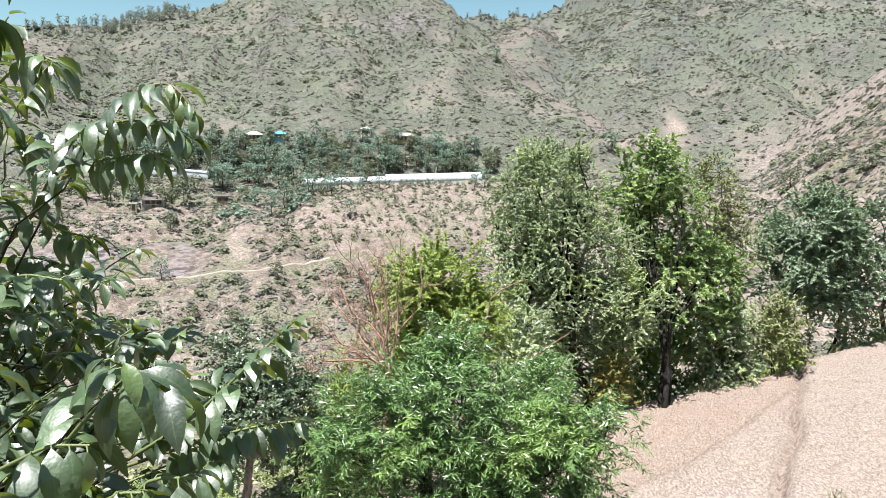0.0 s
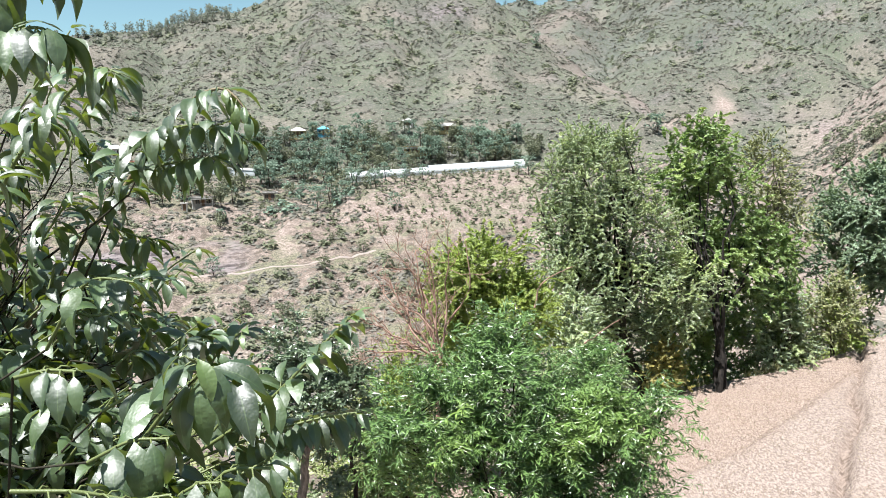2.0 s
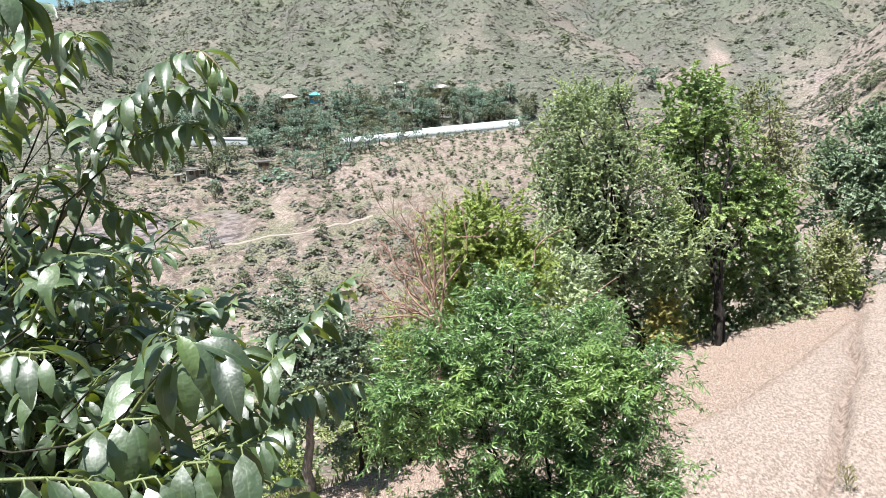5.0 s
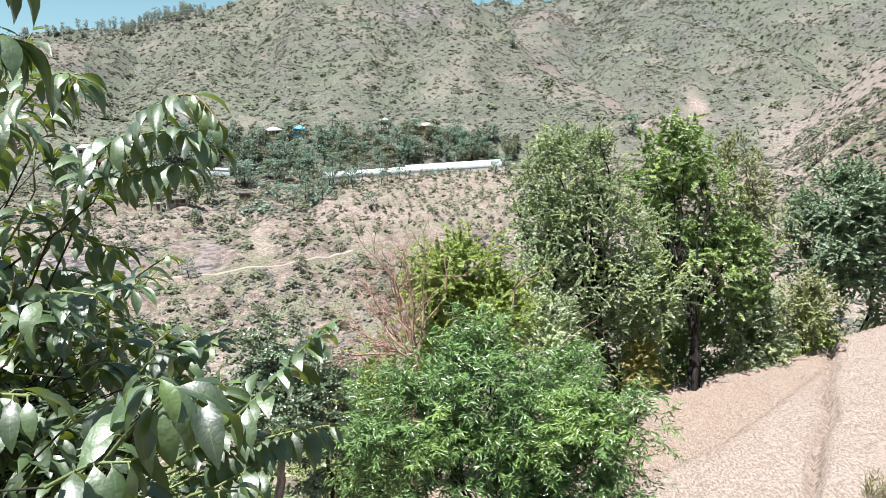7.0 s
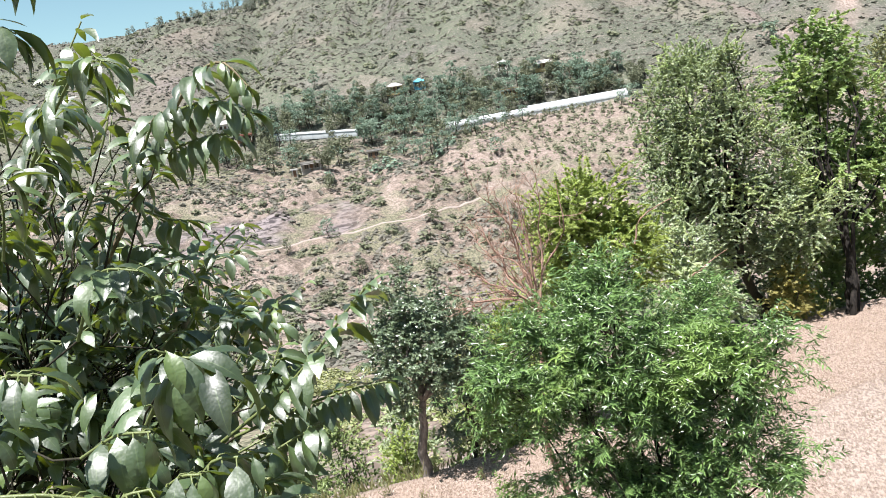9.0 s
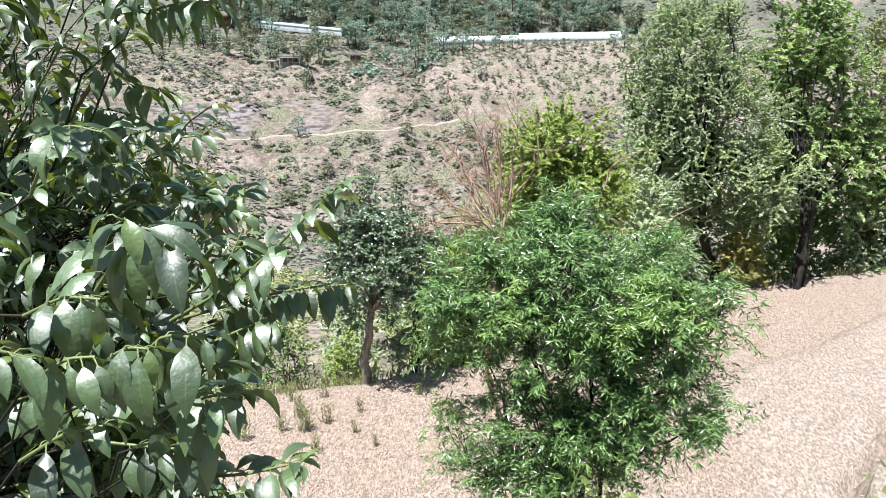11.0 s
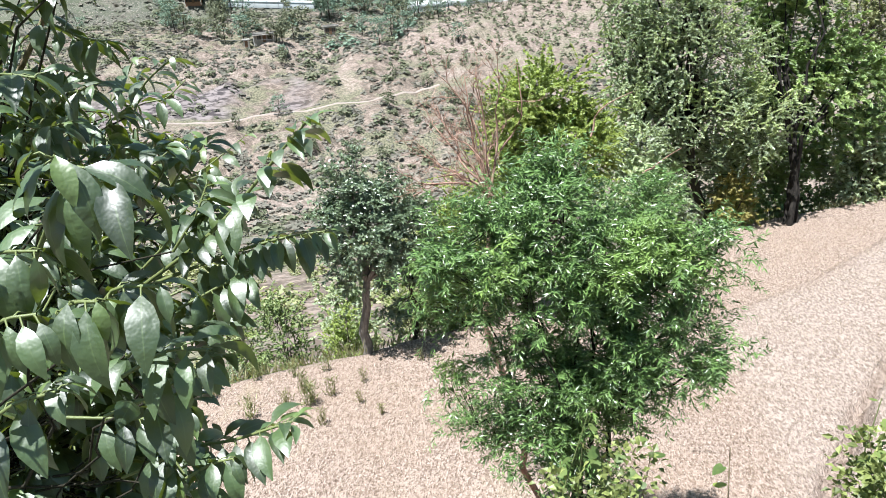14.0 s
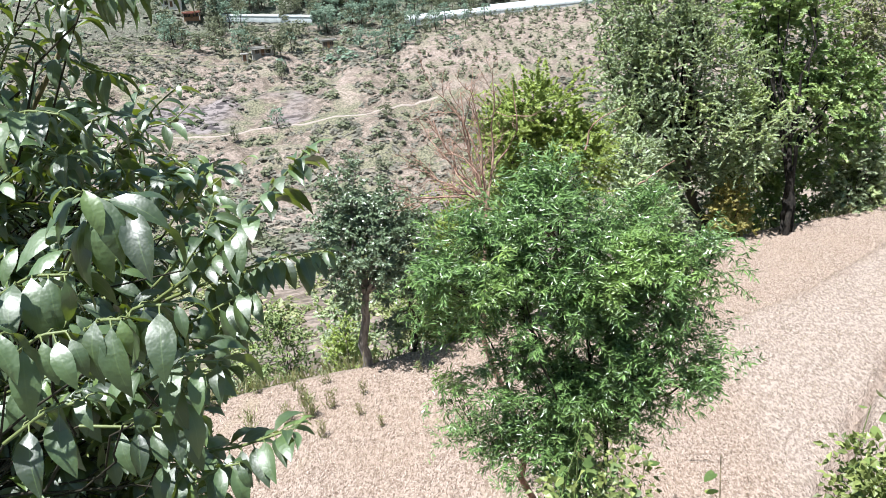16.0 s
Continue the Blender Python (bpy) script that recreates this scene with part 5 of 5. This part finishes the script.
for k, (wx, wy, wh, wn_) in enumerate(((-3.65, 9.2, 0.42, 8), (-3.4, 9.5, 0.3, 6), (-3.9, 9.6, 0.34, 6), (-4.45, 8.8, 0.34, 6), (-3.0, 9.9, 0.22, 4), (-2.5, 9.0, 0.2, 4), (-4.2, 10.0, 0.28, 5), (6.35, 11.1, 0.45, 8), (6.5, 11.0, 0.36, 6),
                                      (6.6, 10.6, 0.3, 6), (4.95, 9.9, 0.42, 4), (-5.3, 9.3, 0.35, 6), (-4.8, 9.9, 0.3, 6), (-2.2, 10.6, 0.2, 4), (-3.3, 8.7, 0.26, 4), (-3.7, 10.2, 0.24, 4), (-4.0, 9.1, 0.3, 5), (-2.9, 9.3, 0.2, 4))):
    weed(wx, wy, wh * 1.2, wn_ + 1, M_WEED if k % 3 else M_OLIVE, "small green weed tuft among the stubble" if wh < 0.4 else "taller green weed tuft among the stubble", 300 + k)


def edge_grass():
    """Dry and green grass fringe along the field's far edge."""
    r = np.random.default_rng(99)
    n = 5000
    az = r.uniform(-44, 40, n)
    rad = edge_r(az) + np.abs(r.normal(size=n)) * 0.7 + 0.05
    x, y = rad * np.sin(np.radians(az)), rad * np.cos(np.radians(az))
    ok = fbm(x * 0.8, y * 0.8, 3, 33) > 0.47
    x, y = x[ok], y[ok]
    m = len(x)
    way = unit(np.stack([r.normal(size=m) * 0.4, r.normal(size=m) * 0.4, np.ones(m)], -1))
    L = r.uniform(0.12, 0.4, m)
    v, f = flat_cloud(np.stack([x, y, land(x, y)], -1) + way * L[:, None] * 0.45, way, r.normal(size=(m, 3)), L, np.full(m, 0.022))
    tagged(new("edge_grass", np_mesh("edge_grass", v, f, M_WEED)), "dry olive grass fringe along the field edge", "grass", kind="stuff")


edge_grass()


def stone(x, y, s, seed):
    r = np.random.default_rng(seed)
    bm = bmesh.new()
    bmesh.ops.create_icosphere(bm, subdivisions=2, radius=s)
    for v in bm.verts:
        v.co *= 1 + 0.45 * (noise.noise(v.co / s * 1.3 + Vector((seed, 0, 0))))
        v.co.z *= 0.6
    ob = part("stone", bm, M_ROCK, None)
    ob.matrix_basis = pose(x, y, land1(x, y) + s * 0.1, 0, 0, r.uniform(0, 360))
    tagged(ob, "pale weathered stone in the dry gully", "stone", "stones in the gully")


for k, (sx, sy, ss) in enumerate(((-4.15, 12.1, 0.28), (-4.0, 12.9, 0.22), (-4.3, 13.2, 0.3), (-3.95, 11.7, 0.16), (-4.5, 12.6, 0.18), (-4.1, 14.0, 0.3))):
    stone(sx, sy, ss, 400 + k)

# ---------------------------------------------------------------- shrubs on the bank
def heart_leaf_mesh():
    """Broad heart-shaped leaf with a notch, folded at the rib."""
    out = [(0.0, 0.0), (-0.10, 0.20), (-0.04, 0.40), (0.18, 0.50), (0.48, 0.45), (0.76, 0.26), (1.0, 0.0)]
    bm = bmesh.new()
    for s in (1, -1):
        rib = [bm.verts.new((x, 0, -0.10 * x * x)) for x in (0.0, 0.18, 0.42, 0.7, 1.0)]
        rim = [bm.verts.new((x, s * y, 0.14 * y - 0.10 * x * x)) for x, y in out[1:-1]]
        loop = [(rib[0], rim[0], rim[1]), (rib[0], rim[1], rib[1]), (rib[1], rim[1], rim[2]), (rib[1], rim[2], rim[3], rib[2]), (rib[2], rim[3], rim[4], rib[3]), (rib[3], rim[4], rib[4])]
        for f in loop:
            bm.faces.new(f if s > 0 else f[::-1]).smooth = True
    bmesh.ops.remove_doubles(bm, verts=bm.verts, dist=1e-5)
    me = bpy.data.meshes.new("leaf")
    bm.to_mesh(me)
    bm.free()
    return me


HEART = []
for hm in (M_HEART, M_YELLOW):
    hme = heart_leaf_mesh()
    hme.materials.append(hm)
    HEART.append(hme)


def aim(place, way, face, scale):
    """Matrix that lays a leaf's length along way, its upper side towards face."""
    x = Vector(way).normalized()
    z = Vector(face)
    y = z.cross(x).normalized()
    z = x.cross(y)
    m = Matrix((x, y, z)).transposed().to_4x4()
    return Matrix.Translation(place) @ m @ Matrix.Scale(scale, 4)


def bank_shrub(x, y, stems, reach, leaf_size, label, seed, lean=(0, 0), count=16, filler=0, crest=3.7):
    r = np.random.default_rng(seed)
    g = land1(x, y)
    top = thing("bank_shrub", (x, y, g), label, "shrub", "shrubs on the bank")
    for k in range(stems):
        a = r.uniform(0, 2 * math.pi)
        e = np.array([math.cos(a) * reach * r.uniform(0.2, 1) + lean[0], math.sin(a) * reach * r.uniform(0.2, 1) + lean[1], (crest - g) * r.uniform(0.72, 1.0)])
        ln = wander((r.normal() * 0.05, r.normal() * 0.05, -0.1), e, 9, 0.08, r=r)
        v, f = tubes([(ln, np.linspace(0.012, 0.003, 9))], 5)
        stem = under(new("stem", np_mesh("stem", v, f, M_SHOOT if k % 3 else M_TWIG, True)), top)
        for j in range(count):
            t = 8 * (0.55 + 0.45 * (j + 0.5) / count)
            i = min(int(t), 7)
            p = ln[i] + (ln[i + 1] - ln[i]) * (t - i)
            ang = j * 2.4 + r.normal() * 0.4
            way = np.array([math.cos(ang), math.sin(ang), -0.35 + 0.3 * r.normal()])
            p = p + unit(way) * 0.04
            ob = under(new("leaf", HEART[int(r.random() < 0.08)]), stem)
            ob.matrix_basis = aim(p, way, (r.normal() * 0.4, r.normal() * 0.4 - 0.2, 1.0), leaf_size * r.uniform(0.65, 1.15))
    if filler:
        c, p, out = crown_points((lean[0] * 0.6, lean[1] * 0.6, (crest - g) * 0.62), (reach * 0.9, reach * 0.7, (crest - g) * 0.3), 14, 0.22, filler, r, 0.3)
        v, f = leaf_cloud(p, unit(out + r.normal(size=p.shape) * 0.6), unit(np.array([0, 0, 1.0]) + r.normal(size=p.shape) * 0.4), r.uniform(0.04, 0.065, len(p)), r.uniform(0.032, 0.046, len(p)))
        tagged(under(new("small_leaves", np_mesh("small_leaves", v, f, M_VINE)), top), kind="stuff")
    return top


bank_shrub(0.28, 3.75, 9, 0.42, 0.075, "leggy shrub with pale stems and mixed green leaves on the bank", 501, (0.05, 0.05), 9, 46, 3.58)
bank_shrub(0.9, 3.2, 2, 0.12, 0.075, "thin shoots with a few heart-shaped leaves on the bank", 502, (-0.03, -0.05), 8, 0, 4.05)
bank_shrub(1.95, 3.75, 15, 0.48, 0.07, "shrub with heart-shaped green leaves on the bank", 503, (0.05, 0.0), 20, 110)
bank_shrub(2.6, 3.9, 14, 0.45, 0.07, "shrub with heart-shaped green leaves on the bank", 504, (0.05, 0.0), 20, 90)


# ---------------------------------------------------------------- the near tree
def persimmon_leaf_data(curl, fold, wave, rows=8, half=2):
    """Oval pointed blade along x, 1 long: rows across the rib, drooping tip."""
    v, uv = [], []
    for i in range(rows + 1):
        t = i / rows
        w = 0.004 + 0.19 * math.sin(math.pi * t ** 0.88) ** 0.9 * (1 - 0.5 * max(t - 0.78, 0) / 0.22)
        for j in range(-half, half + 1):
            s = j / half
            v.append((t - 0.25 * curl * t ** 3, s * w, 0.10 * math.sin(math.pi * t) - curl * t * t + fold * abs(s) * w + wave * math.sin(t * 9 + s) * abs(s) * 0.4 * w))
            uv.append((t, 0.5 + 0.5 * s))
    f = []
    k = 2 * half + 1
    for i in range(rows):
        for j in range(k - 1):
            f.append((i * k + j, (i + 1) * k + j, (i + 1) * k + j + 1, i * k + j + 1))
    return np.array(v), np.array(f), np.array(uv)


LEAF_DATA = [persimmon_leaf_data(c, fo, wv) for c, fo, wv in ((0.16, 0.40, 0.20), (0.26, -0.30, 0.30), (0.10, 0.55, 0.18), (0.32, -0.12, 0.26))]
COARSE = [persimmon_leaf_data(c, fo, wv, 5, 1) for c, fo, wv in ((0.16, 0.40, 0.20), (0.26, -0.30, 0.30), (0.10, 0.55, 0.18), (0.32, -0.12, 0.26))]
LEAF_MESH = []
for lv, lf, luv in LEAF_DATA:
    for tone in (0.2, 0.55, 0.88):
        LEAF_MESH.append(np_mesh("leaf", lv, lf, M_PERSIM, True, {"tone": np.full(len(lv), tone)}, luv[lf.ravel()]))
YOUNG_MESH = np_mesh("leaf", LEAF_DATA[1][0], LEAF_DATA[1][1], M_PERSIM, True, {"tone": np.full(len(LEAF_DATA[1][0]), 0.98)}, LEAF_DATA[1][2][LEAF_DATA[1][1].ravel()])

TREE_FOOT = (-1.75, 1.75)
persimmon = thing("persimmon_tree", (*TREE_FOOT, land1(*TREE_FOOT)), "persimmon tree with large glossy drooping green leaves beside the terrace", "tree")
ORIGIN = np.array([*TREE_FOOT, land1(*TREE_FOOT)])
lr = np.random.default_rng(61)
joined, petioles, singles = [], [], 0
HUBS = [np.array(h) for h in ((-1.55, 1.7, 4.9), (-1.35, 1.58, 5.37), (-1.2, 1.35, 4.95), (-1.05, 1.15, 5.05))]


def place_leaf(p, way, face, size, parent, young=False):
    """One leaf: an object of its own while they can be picked apart, else into the joined foliage."""
    global singles
    m = aim(p - ORIGIN, way, face, size)
    if parent is not None and singles < 300:
        ob = under(new("leaf", YOUNG_MESH if young else LEAF_MESH[lr.integers(0, len(LEAF_MESH))]), parent)
        ob.matrix_basis = m
        singles += 1
    else:
        k = int(lr.integers(0, len(LEAF_DATA)))
        mm = np.array(m)
        joined.append((COARSE[k][0] @ mm[:3, :3].T + mm[:3, 3], k, 0.98 if young else lr.random() * 0.9))


def twig(points, count, size, droop, single=True, shoot=True):
    """A leafy twig: stem, then leaves set spirally along its outer two thirds, hanging by their weight."""
    pts = np.array(points)
    t0 = np.linspace(0, 1, len(pts))
    t = np.linspace(0, 1, len(pts) * 3)
    fine = np.stack([np.interp(t, t0, pts[:, i]) for i in range(3)], -1)
    fine[1:-1] = (fine[:-2] + 2 * fine[1:-1] + fine[2:]) / 4
    hub = HUBS[int(np.argmin([np.linalg.norm(h - pts[0]) for h in HUBS]))]
    stem = None
    reach = np.linalg.norm(np.diff(fine, axis=0), axis=1).sum()
    thick = 0.0021 + 0.0050 * reach
    v, f = tubes([(fine - ORIGIN, np.linspace(thick, 0.0018, len(fine)))], 6)
    stem = under(new("twig", np_mesh("twig", v, f, M_SHOOT if shoot and reach < 0.5 else M_TWIG, True)), persimmon)
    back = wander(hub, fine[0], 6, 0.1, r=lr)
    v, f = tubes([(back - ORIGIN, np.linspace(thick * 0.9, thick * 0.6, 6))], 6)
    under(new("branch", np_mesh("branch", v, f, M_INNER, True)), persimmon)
    # two ranks of leaves, those at the tip shorter; each spreads sideways, arches over and hangs
    count = max(4, round(count * (0.85 if single else 0.66)))
    size = 0.045 + 0.46 * size
    for k in range(count):
        u = 0.16 + 0.84 * (k + 0.6) / count
        i = min(int(u * (len(fine) - 1)), len(fine) - 2)
        p = fine[i] + (fine[i + 1] - fine[i]) * (u * (len(fine) - 1) - i)
        ax = unit(fine[i + 1] - fine[i])
        side = unit(np.cross(ax, np.array([0, 0, 1.0])) + 1e-6) * (1 if k % 2 else -1)
        upw = np.cross(ax, unit(np.cross(ax, np.array([0, 0, 1.0])) + 1e-6)) * -1
        out = unit(side * 0.95 + ax * (0.45 + 0.5 * u ** 4) + upw * lr.normal() * 0.3 + lr.normal(size=3) * 0.12)
        dr = np.clip(droop * 0.62 + lr.normal() * 0.13, 0.1, 0.88)
        way = unit(out * (1 - dr) + np.array([0, 0, -1.0]) * dr)
        face = unit(out * (0.25 + 0.8 * dr) + np.array([-0.05, -0.12, 0.95 - 0.5 * dr]) + lr.normal(size=3) * 0.25)
        s = size * lr.uniform(0.72, 1.12) * (0.62 if u > 0.86 else 1.0)
        start = p + out * 0.014
        if single:
            petioles.append((np.array([p, (p + start) / 2 + np.array([0, 0, 0.002]), start + way * 0.004]) - ORIGIN, np.array([0.0015, 0.0012, 0.0011])))
        place_leaf(start, way, face, s, stem if single else None, young=u > 0.86 and lr.random() < 0.5)


twig([(-1.26, 1.56, 5.47), (-1.11, 1.61, 5.65), (-1.04, 1.62, 5.76), (-0.92, 1.6, 5.88), (-0.82, 1.55, 5.96), (-0.71, 1.5, 6.07), (-0.6, 1.44, 6.14), (-0.53, 1.42, 6.15), (-0.48, 1.4, 6.09)], 63, 0.085, 0.75)
twig([(-0.92, 1.6, 5.88), (-0.84, 1.59, 5.84), (-0.77, 1.57, 5.83)], 14, 0.078, 0.7)
twig([(-1.03, 1.63, 5.78), (-0.94, 1.63, 5.78), (-0.88, 1.61, 5.77)], 15, 0.074, 0.7)
twig([(-0.98, 1.6, 5.76), (-0.84, 1.51, 5.74), (-0.74, 1.46, 5.76)], 14, 0.074, 0.7)
twig([(-1.03, 1.55, 5.7), (-0.89, 1.46, 5.68), (-0.78, 1.42, 5.7)], 14, 0.074, 0.7)
twig([(-0.82, 1.55, 5.96), (-0.72, 1.5, 6.0), (-0.61, 1.45, 6.01), (-0.54, 1.42, 6.01)], 27, 0.078, 0.8)
twig([(-0.92, 1.6, 5.88), (-0.81, 1.5, 5.98), (-0.72, 1.44, 6.06), (-0.65, 1.42, 6.08)], 24, 0.078, 0.8)
twig([(-0.71, 1.5, 6.07), (-0.61, 1.44, 6.08), (-0.54, 1.42, 6.07), (-0.5, 1.41, 6.04)], 21, 0.078, 0.75)
twig([(-0.96, 1.23, 5.84), (-0.92, 1.22, 5.93), (-0.88, 1.18, 6.01)], 24, 0.074, 0.7)
twig([(-1.0, 1.46, 5.82), (-0.94, 1.46, 5.89), (-0.88, 1.44, 5.95)], 21, 0.074, 0.7)
twig([(-0.99, 1.35, 5.92), (-0.94, 1.33, 6.0), (-0.87, 1.33, 6.08), (-0.76, 1.28, 6.15), (-0.7, 1.26, 6.18), (-0.65, 1.23, 6.16)], 48, 0.078, 0.62)
twig([(-0.77, 1.01, 6.11), (-0.7, 0.99, 6.19), (-0.63, 0.98, 6.2), (-0.61, 0.98, 6.18)], 27, 0.078, 0.85)
twig([(-0.82, 0.95, 6.17), (-0.72, 0.98, 6.24), (-0.66, 1.0, 6.29), (-0.59, 1.0, 6.30)], 22, 0.085, 0.85)
twig([(-0.82, 1.2, 5.68), (-0.73, 1.16, 5.79), (-0.68, 1.14, 5.82), (-0.61, 1.13, 5.81)], 18, 0.085, 0.6)
twig([(-0.98, 1.34, 5.76), (-1.0, 1.33, 5.82), (-1.01, 1.33, 5.89)], 15, 0.074, 0.7)
twig([(-0.57, 0.95, 5.56), (-0.45, 0.9, 5.69), (-0.39, 0.87, 5.74), (-0.4, 0.84, 5.76)], 16, 0.092, 0.9)
twig([(-0.39, 0.87, 5.74), (-0.36, 0.88, 5.73), (-0.35, 0.87, 5.71)], 4, 0.089, 0.8)
twig([(-0.45, 0.88, 5.52), (-0.37, 0.85, 5.61), (-0.31, 0.85, 5.61)], 12, 0.089, 0.85)
twig([(-0.45, 0.82, 5.57), (-0.39, 0.81, 5.61), (-0.36, 0.81, 5.61)], 9, 0.092, 0.95)
twig([(-0.43, 0.91, 5.46), (-0.36, 0.91, 5.5), (-0.29, 0.89, 5.51)], 9, 0.074, 0.6)
twig([(-0.47, 0.91, 5.4), (-0.4, 0.91, 5.43), (-0.36, 0.92, 5.45)], 9, 0.081, 0.85)
twig([(-0.5, 0.77, 5.57), (-0.44, 0.77, 5.61), (-0.41, 0.78, 5.61)], 10, 0.065, 0.8)
twig([(-0.52, 0.76, 5.47), (-0.46, 0.77, 5.51), (-0.41, 0.78, 5.52)], 11, 0.065, 0.8)
twig([(-0.54, 0.83, 5.63), (-0.48, 0.83, 5.66), (-0.43, 0.83, 5.66)], 9, 0.089, 0.8)
twig([(-0.54, 0.71, 5.78), (-0.52, 0.74, 5.78), (-0.48, 0.73, 5.78)], 9, 0.04, 0.7)
twig([(-0.53, 0.67, 5.67), (-0.47, 0.69, 5.66), (-0.43, 0.71, 5.64)], 13, 0.045, 0.85)
twig([(-0.66, 1.33, 5.40), (-0.50, 1.31, 5.50), (-0.41, 1.31, 5.58), (-0.33, 1.31, 5.66), (-0.285, 1.31, 5.70)], 45, 0.074, 0.42)
twig([(-0.78, 1.42, 5.5), (-0.7, 1.45, 5.59), (-0.64, 1.44, 5.64), (-0.63, 1.45, 5.64)], 24, 0.067, 0.36)
twig([(-0.69, 1.48, 5.5), (-0.61, 1.5, 5.6), (-0.55, 1.48, 5.64)], 24, 0.067, 0.36)
twig([(-0.64, 1.35, 5.4), (-0.48, 1.34, 5.46), (-0.37, 1.34, 5.49), (-0.29, 1.34, 5.5)], 36, 0.078, 0.7)
twig([(-0.66, 1.35, 5.43), (-0.57, 1.38, 5.51), (-0.49, 1.36, 5.54)], 21, 0.074, 0.75)
twig([(-0.57, 1.25, 5.38), (-0.46, 1.28, 5.43), (-0.41, 1.28, 5.45)], 18, 0.074, 0.8)
twig([(-0.58, 1.33, 5.47), (-0.52, 1.33, 5.54), (-0.5, 1.35, 5.59)], 18, 0.067, 0.4)
twig([(-0.63, 1.11, 5.14), (-0.51, 1.15, 5.18), (-0.43, 1.14, 5.2), (-0.35, 1.14, 5.23), (-0.32, 1.14, 5.24)], 27, 0.067, 0.5)
twig([(-0.51, 1.07, 5.16), (-0.44, 1.08, 5.2), (-0.4, 1.08, 5.21)], 9, 0.074, 0.8)
twig([(-0.66, 1.05, 5.3), (-0.52, 1.08, 5.28), (-0.47, 1.09, 5.29)], 21, 0.074, 0.7)
twig([(-0.58, 1.26, 5.32), (-0.53, 1.3, 5.34), (-0.5, 1.33, 5.36)], 15, 0.074, 0.75)
twig([(-0.76, 1.39, 5.3), (-0.64, 1.37, 5.36), (-0.56, 1.43, 5.38)], 21, 0.074, 0.75)


def inner_twigs():
    """The shaded inside of the crown: more leafy twigs behind the outer ones."""
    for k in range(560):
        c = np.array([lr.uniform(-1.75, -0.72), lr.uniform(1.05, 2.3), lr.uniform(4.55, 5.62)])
        # cull by plan lines that keep the crown inside its outline from the camera
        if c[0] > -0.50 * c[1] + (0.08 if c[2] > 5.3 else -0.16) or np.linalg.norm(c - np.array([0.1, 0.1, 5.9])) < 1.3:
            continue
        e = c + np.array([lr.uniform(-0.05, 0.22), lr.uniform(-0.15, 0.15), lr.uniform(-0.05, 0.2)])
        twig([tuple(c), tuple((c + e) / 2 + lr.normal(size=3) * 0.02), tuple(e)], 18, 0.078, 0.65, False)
    for k in range(75):
        c = np.array([lr.uniform(-1.6, -1.0), lr.uniform(1.2, 1.9), lr.uniform(5.3, 6.15)])
        e = c + np.array([lr.uniform(-0.05, 0.15), lr.uniform(-0.1, 0.1), lr.uniform(0.02, 0.2)])
        twig([tuple(c), tuple((c + e) / 2 + lr.normal(size=3) * 0.02), tuple(e)], 18, 0.078, 0.65, False)
    # dense lower shoulder of the crown, placed to fill its outline in camera's view
    for k in range(170):
        y, z = lr.uniform(1.12, 1.65), lr.uniform(4.75, 5.42)
        z -= (y - 1.2) * 0.4
        x = -0.55 - (y - 1.2) * 0.56 - (5.42 - z) * 0.2 - lr.uniform(0, 0.42)
        c = np.array([x, y, z])
        e = c + np.array([lr.uniform(-0.05, 0.12), lr.uniform(-0.1, 0.1), lr.uniform(-0.02, 0.1)])
        twig([tuple(c), tuple((c + e) / 2 + lr.normal(size=3) * 0.02), tuple(e)], 16, 0.078, 0.65, False)


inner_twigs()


def finish_persimmon():
    vs, fs, uvs, tones, base = [], [], [], [], 0
    for v, k, tone in joined:
        f = COARSE[k][1]
        vs.append(v), fs.append(f + base), uvs.append(COARSE[k][2][f.ravel()]), tones.append(np.full(len(v), tone))
        base += len(v)
    me = np_mesh("foliage", np.concatenate(vs), np.concatenate(fs), M_PERSIM, True, {"tone": np.concatenate(tones)}, np.concatenate(uvs))
    tagged(under(new("foliage", me), persimmon), kind="stuff")
    v, f = tubes(petioles, 4)
    tagged(under(new("leaf_stalk", np_mesh("leaf_stalk", v, f, M_SHOOT, True)), persimmon), kind="stuff")
    foot = np.array([0, 0, -0.3])
    line = wander(foot, HUBS[0] - ORIGIN, 8, 0.05, r=lr)
    v, f = tubes([(line, np.linspace(0.10, 0.06, 8))], 10)
    under(new("trunk", np_mesh("trunk", v, f, M_BARK, True)), persimmon)
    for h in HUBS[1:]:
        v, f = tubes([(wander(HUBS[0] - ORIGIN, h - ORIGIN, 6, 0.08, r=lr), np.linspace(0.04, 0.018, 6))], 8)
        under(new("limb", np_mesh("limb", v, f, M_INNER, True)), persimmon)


finish_persimmon()
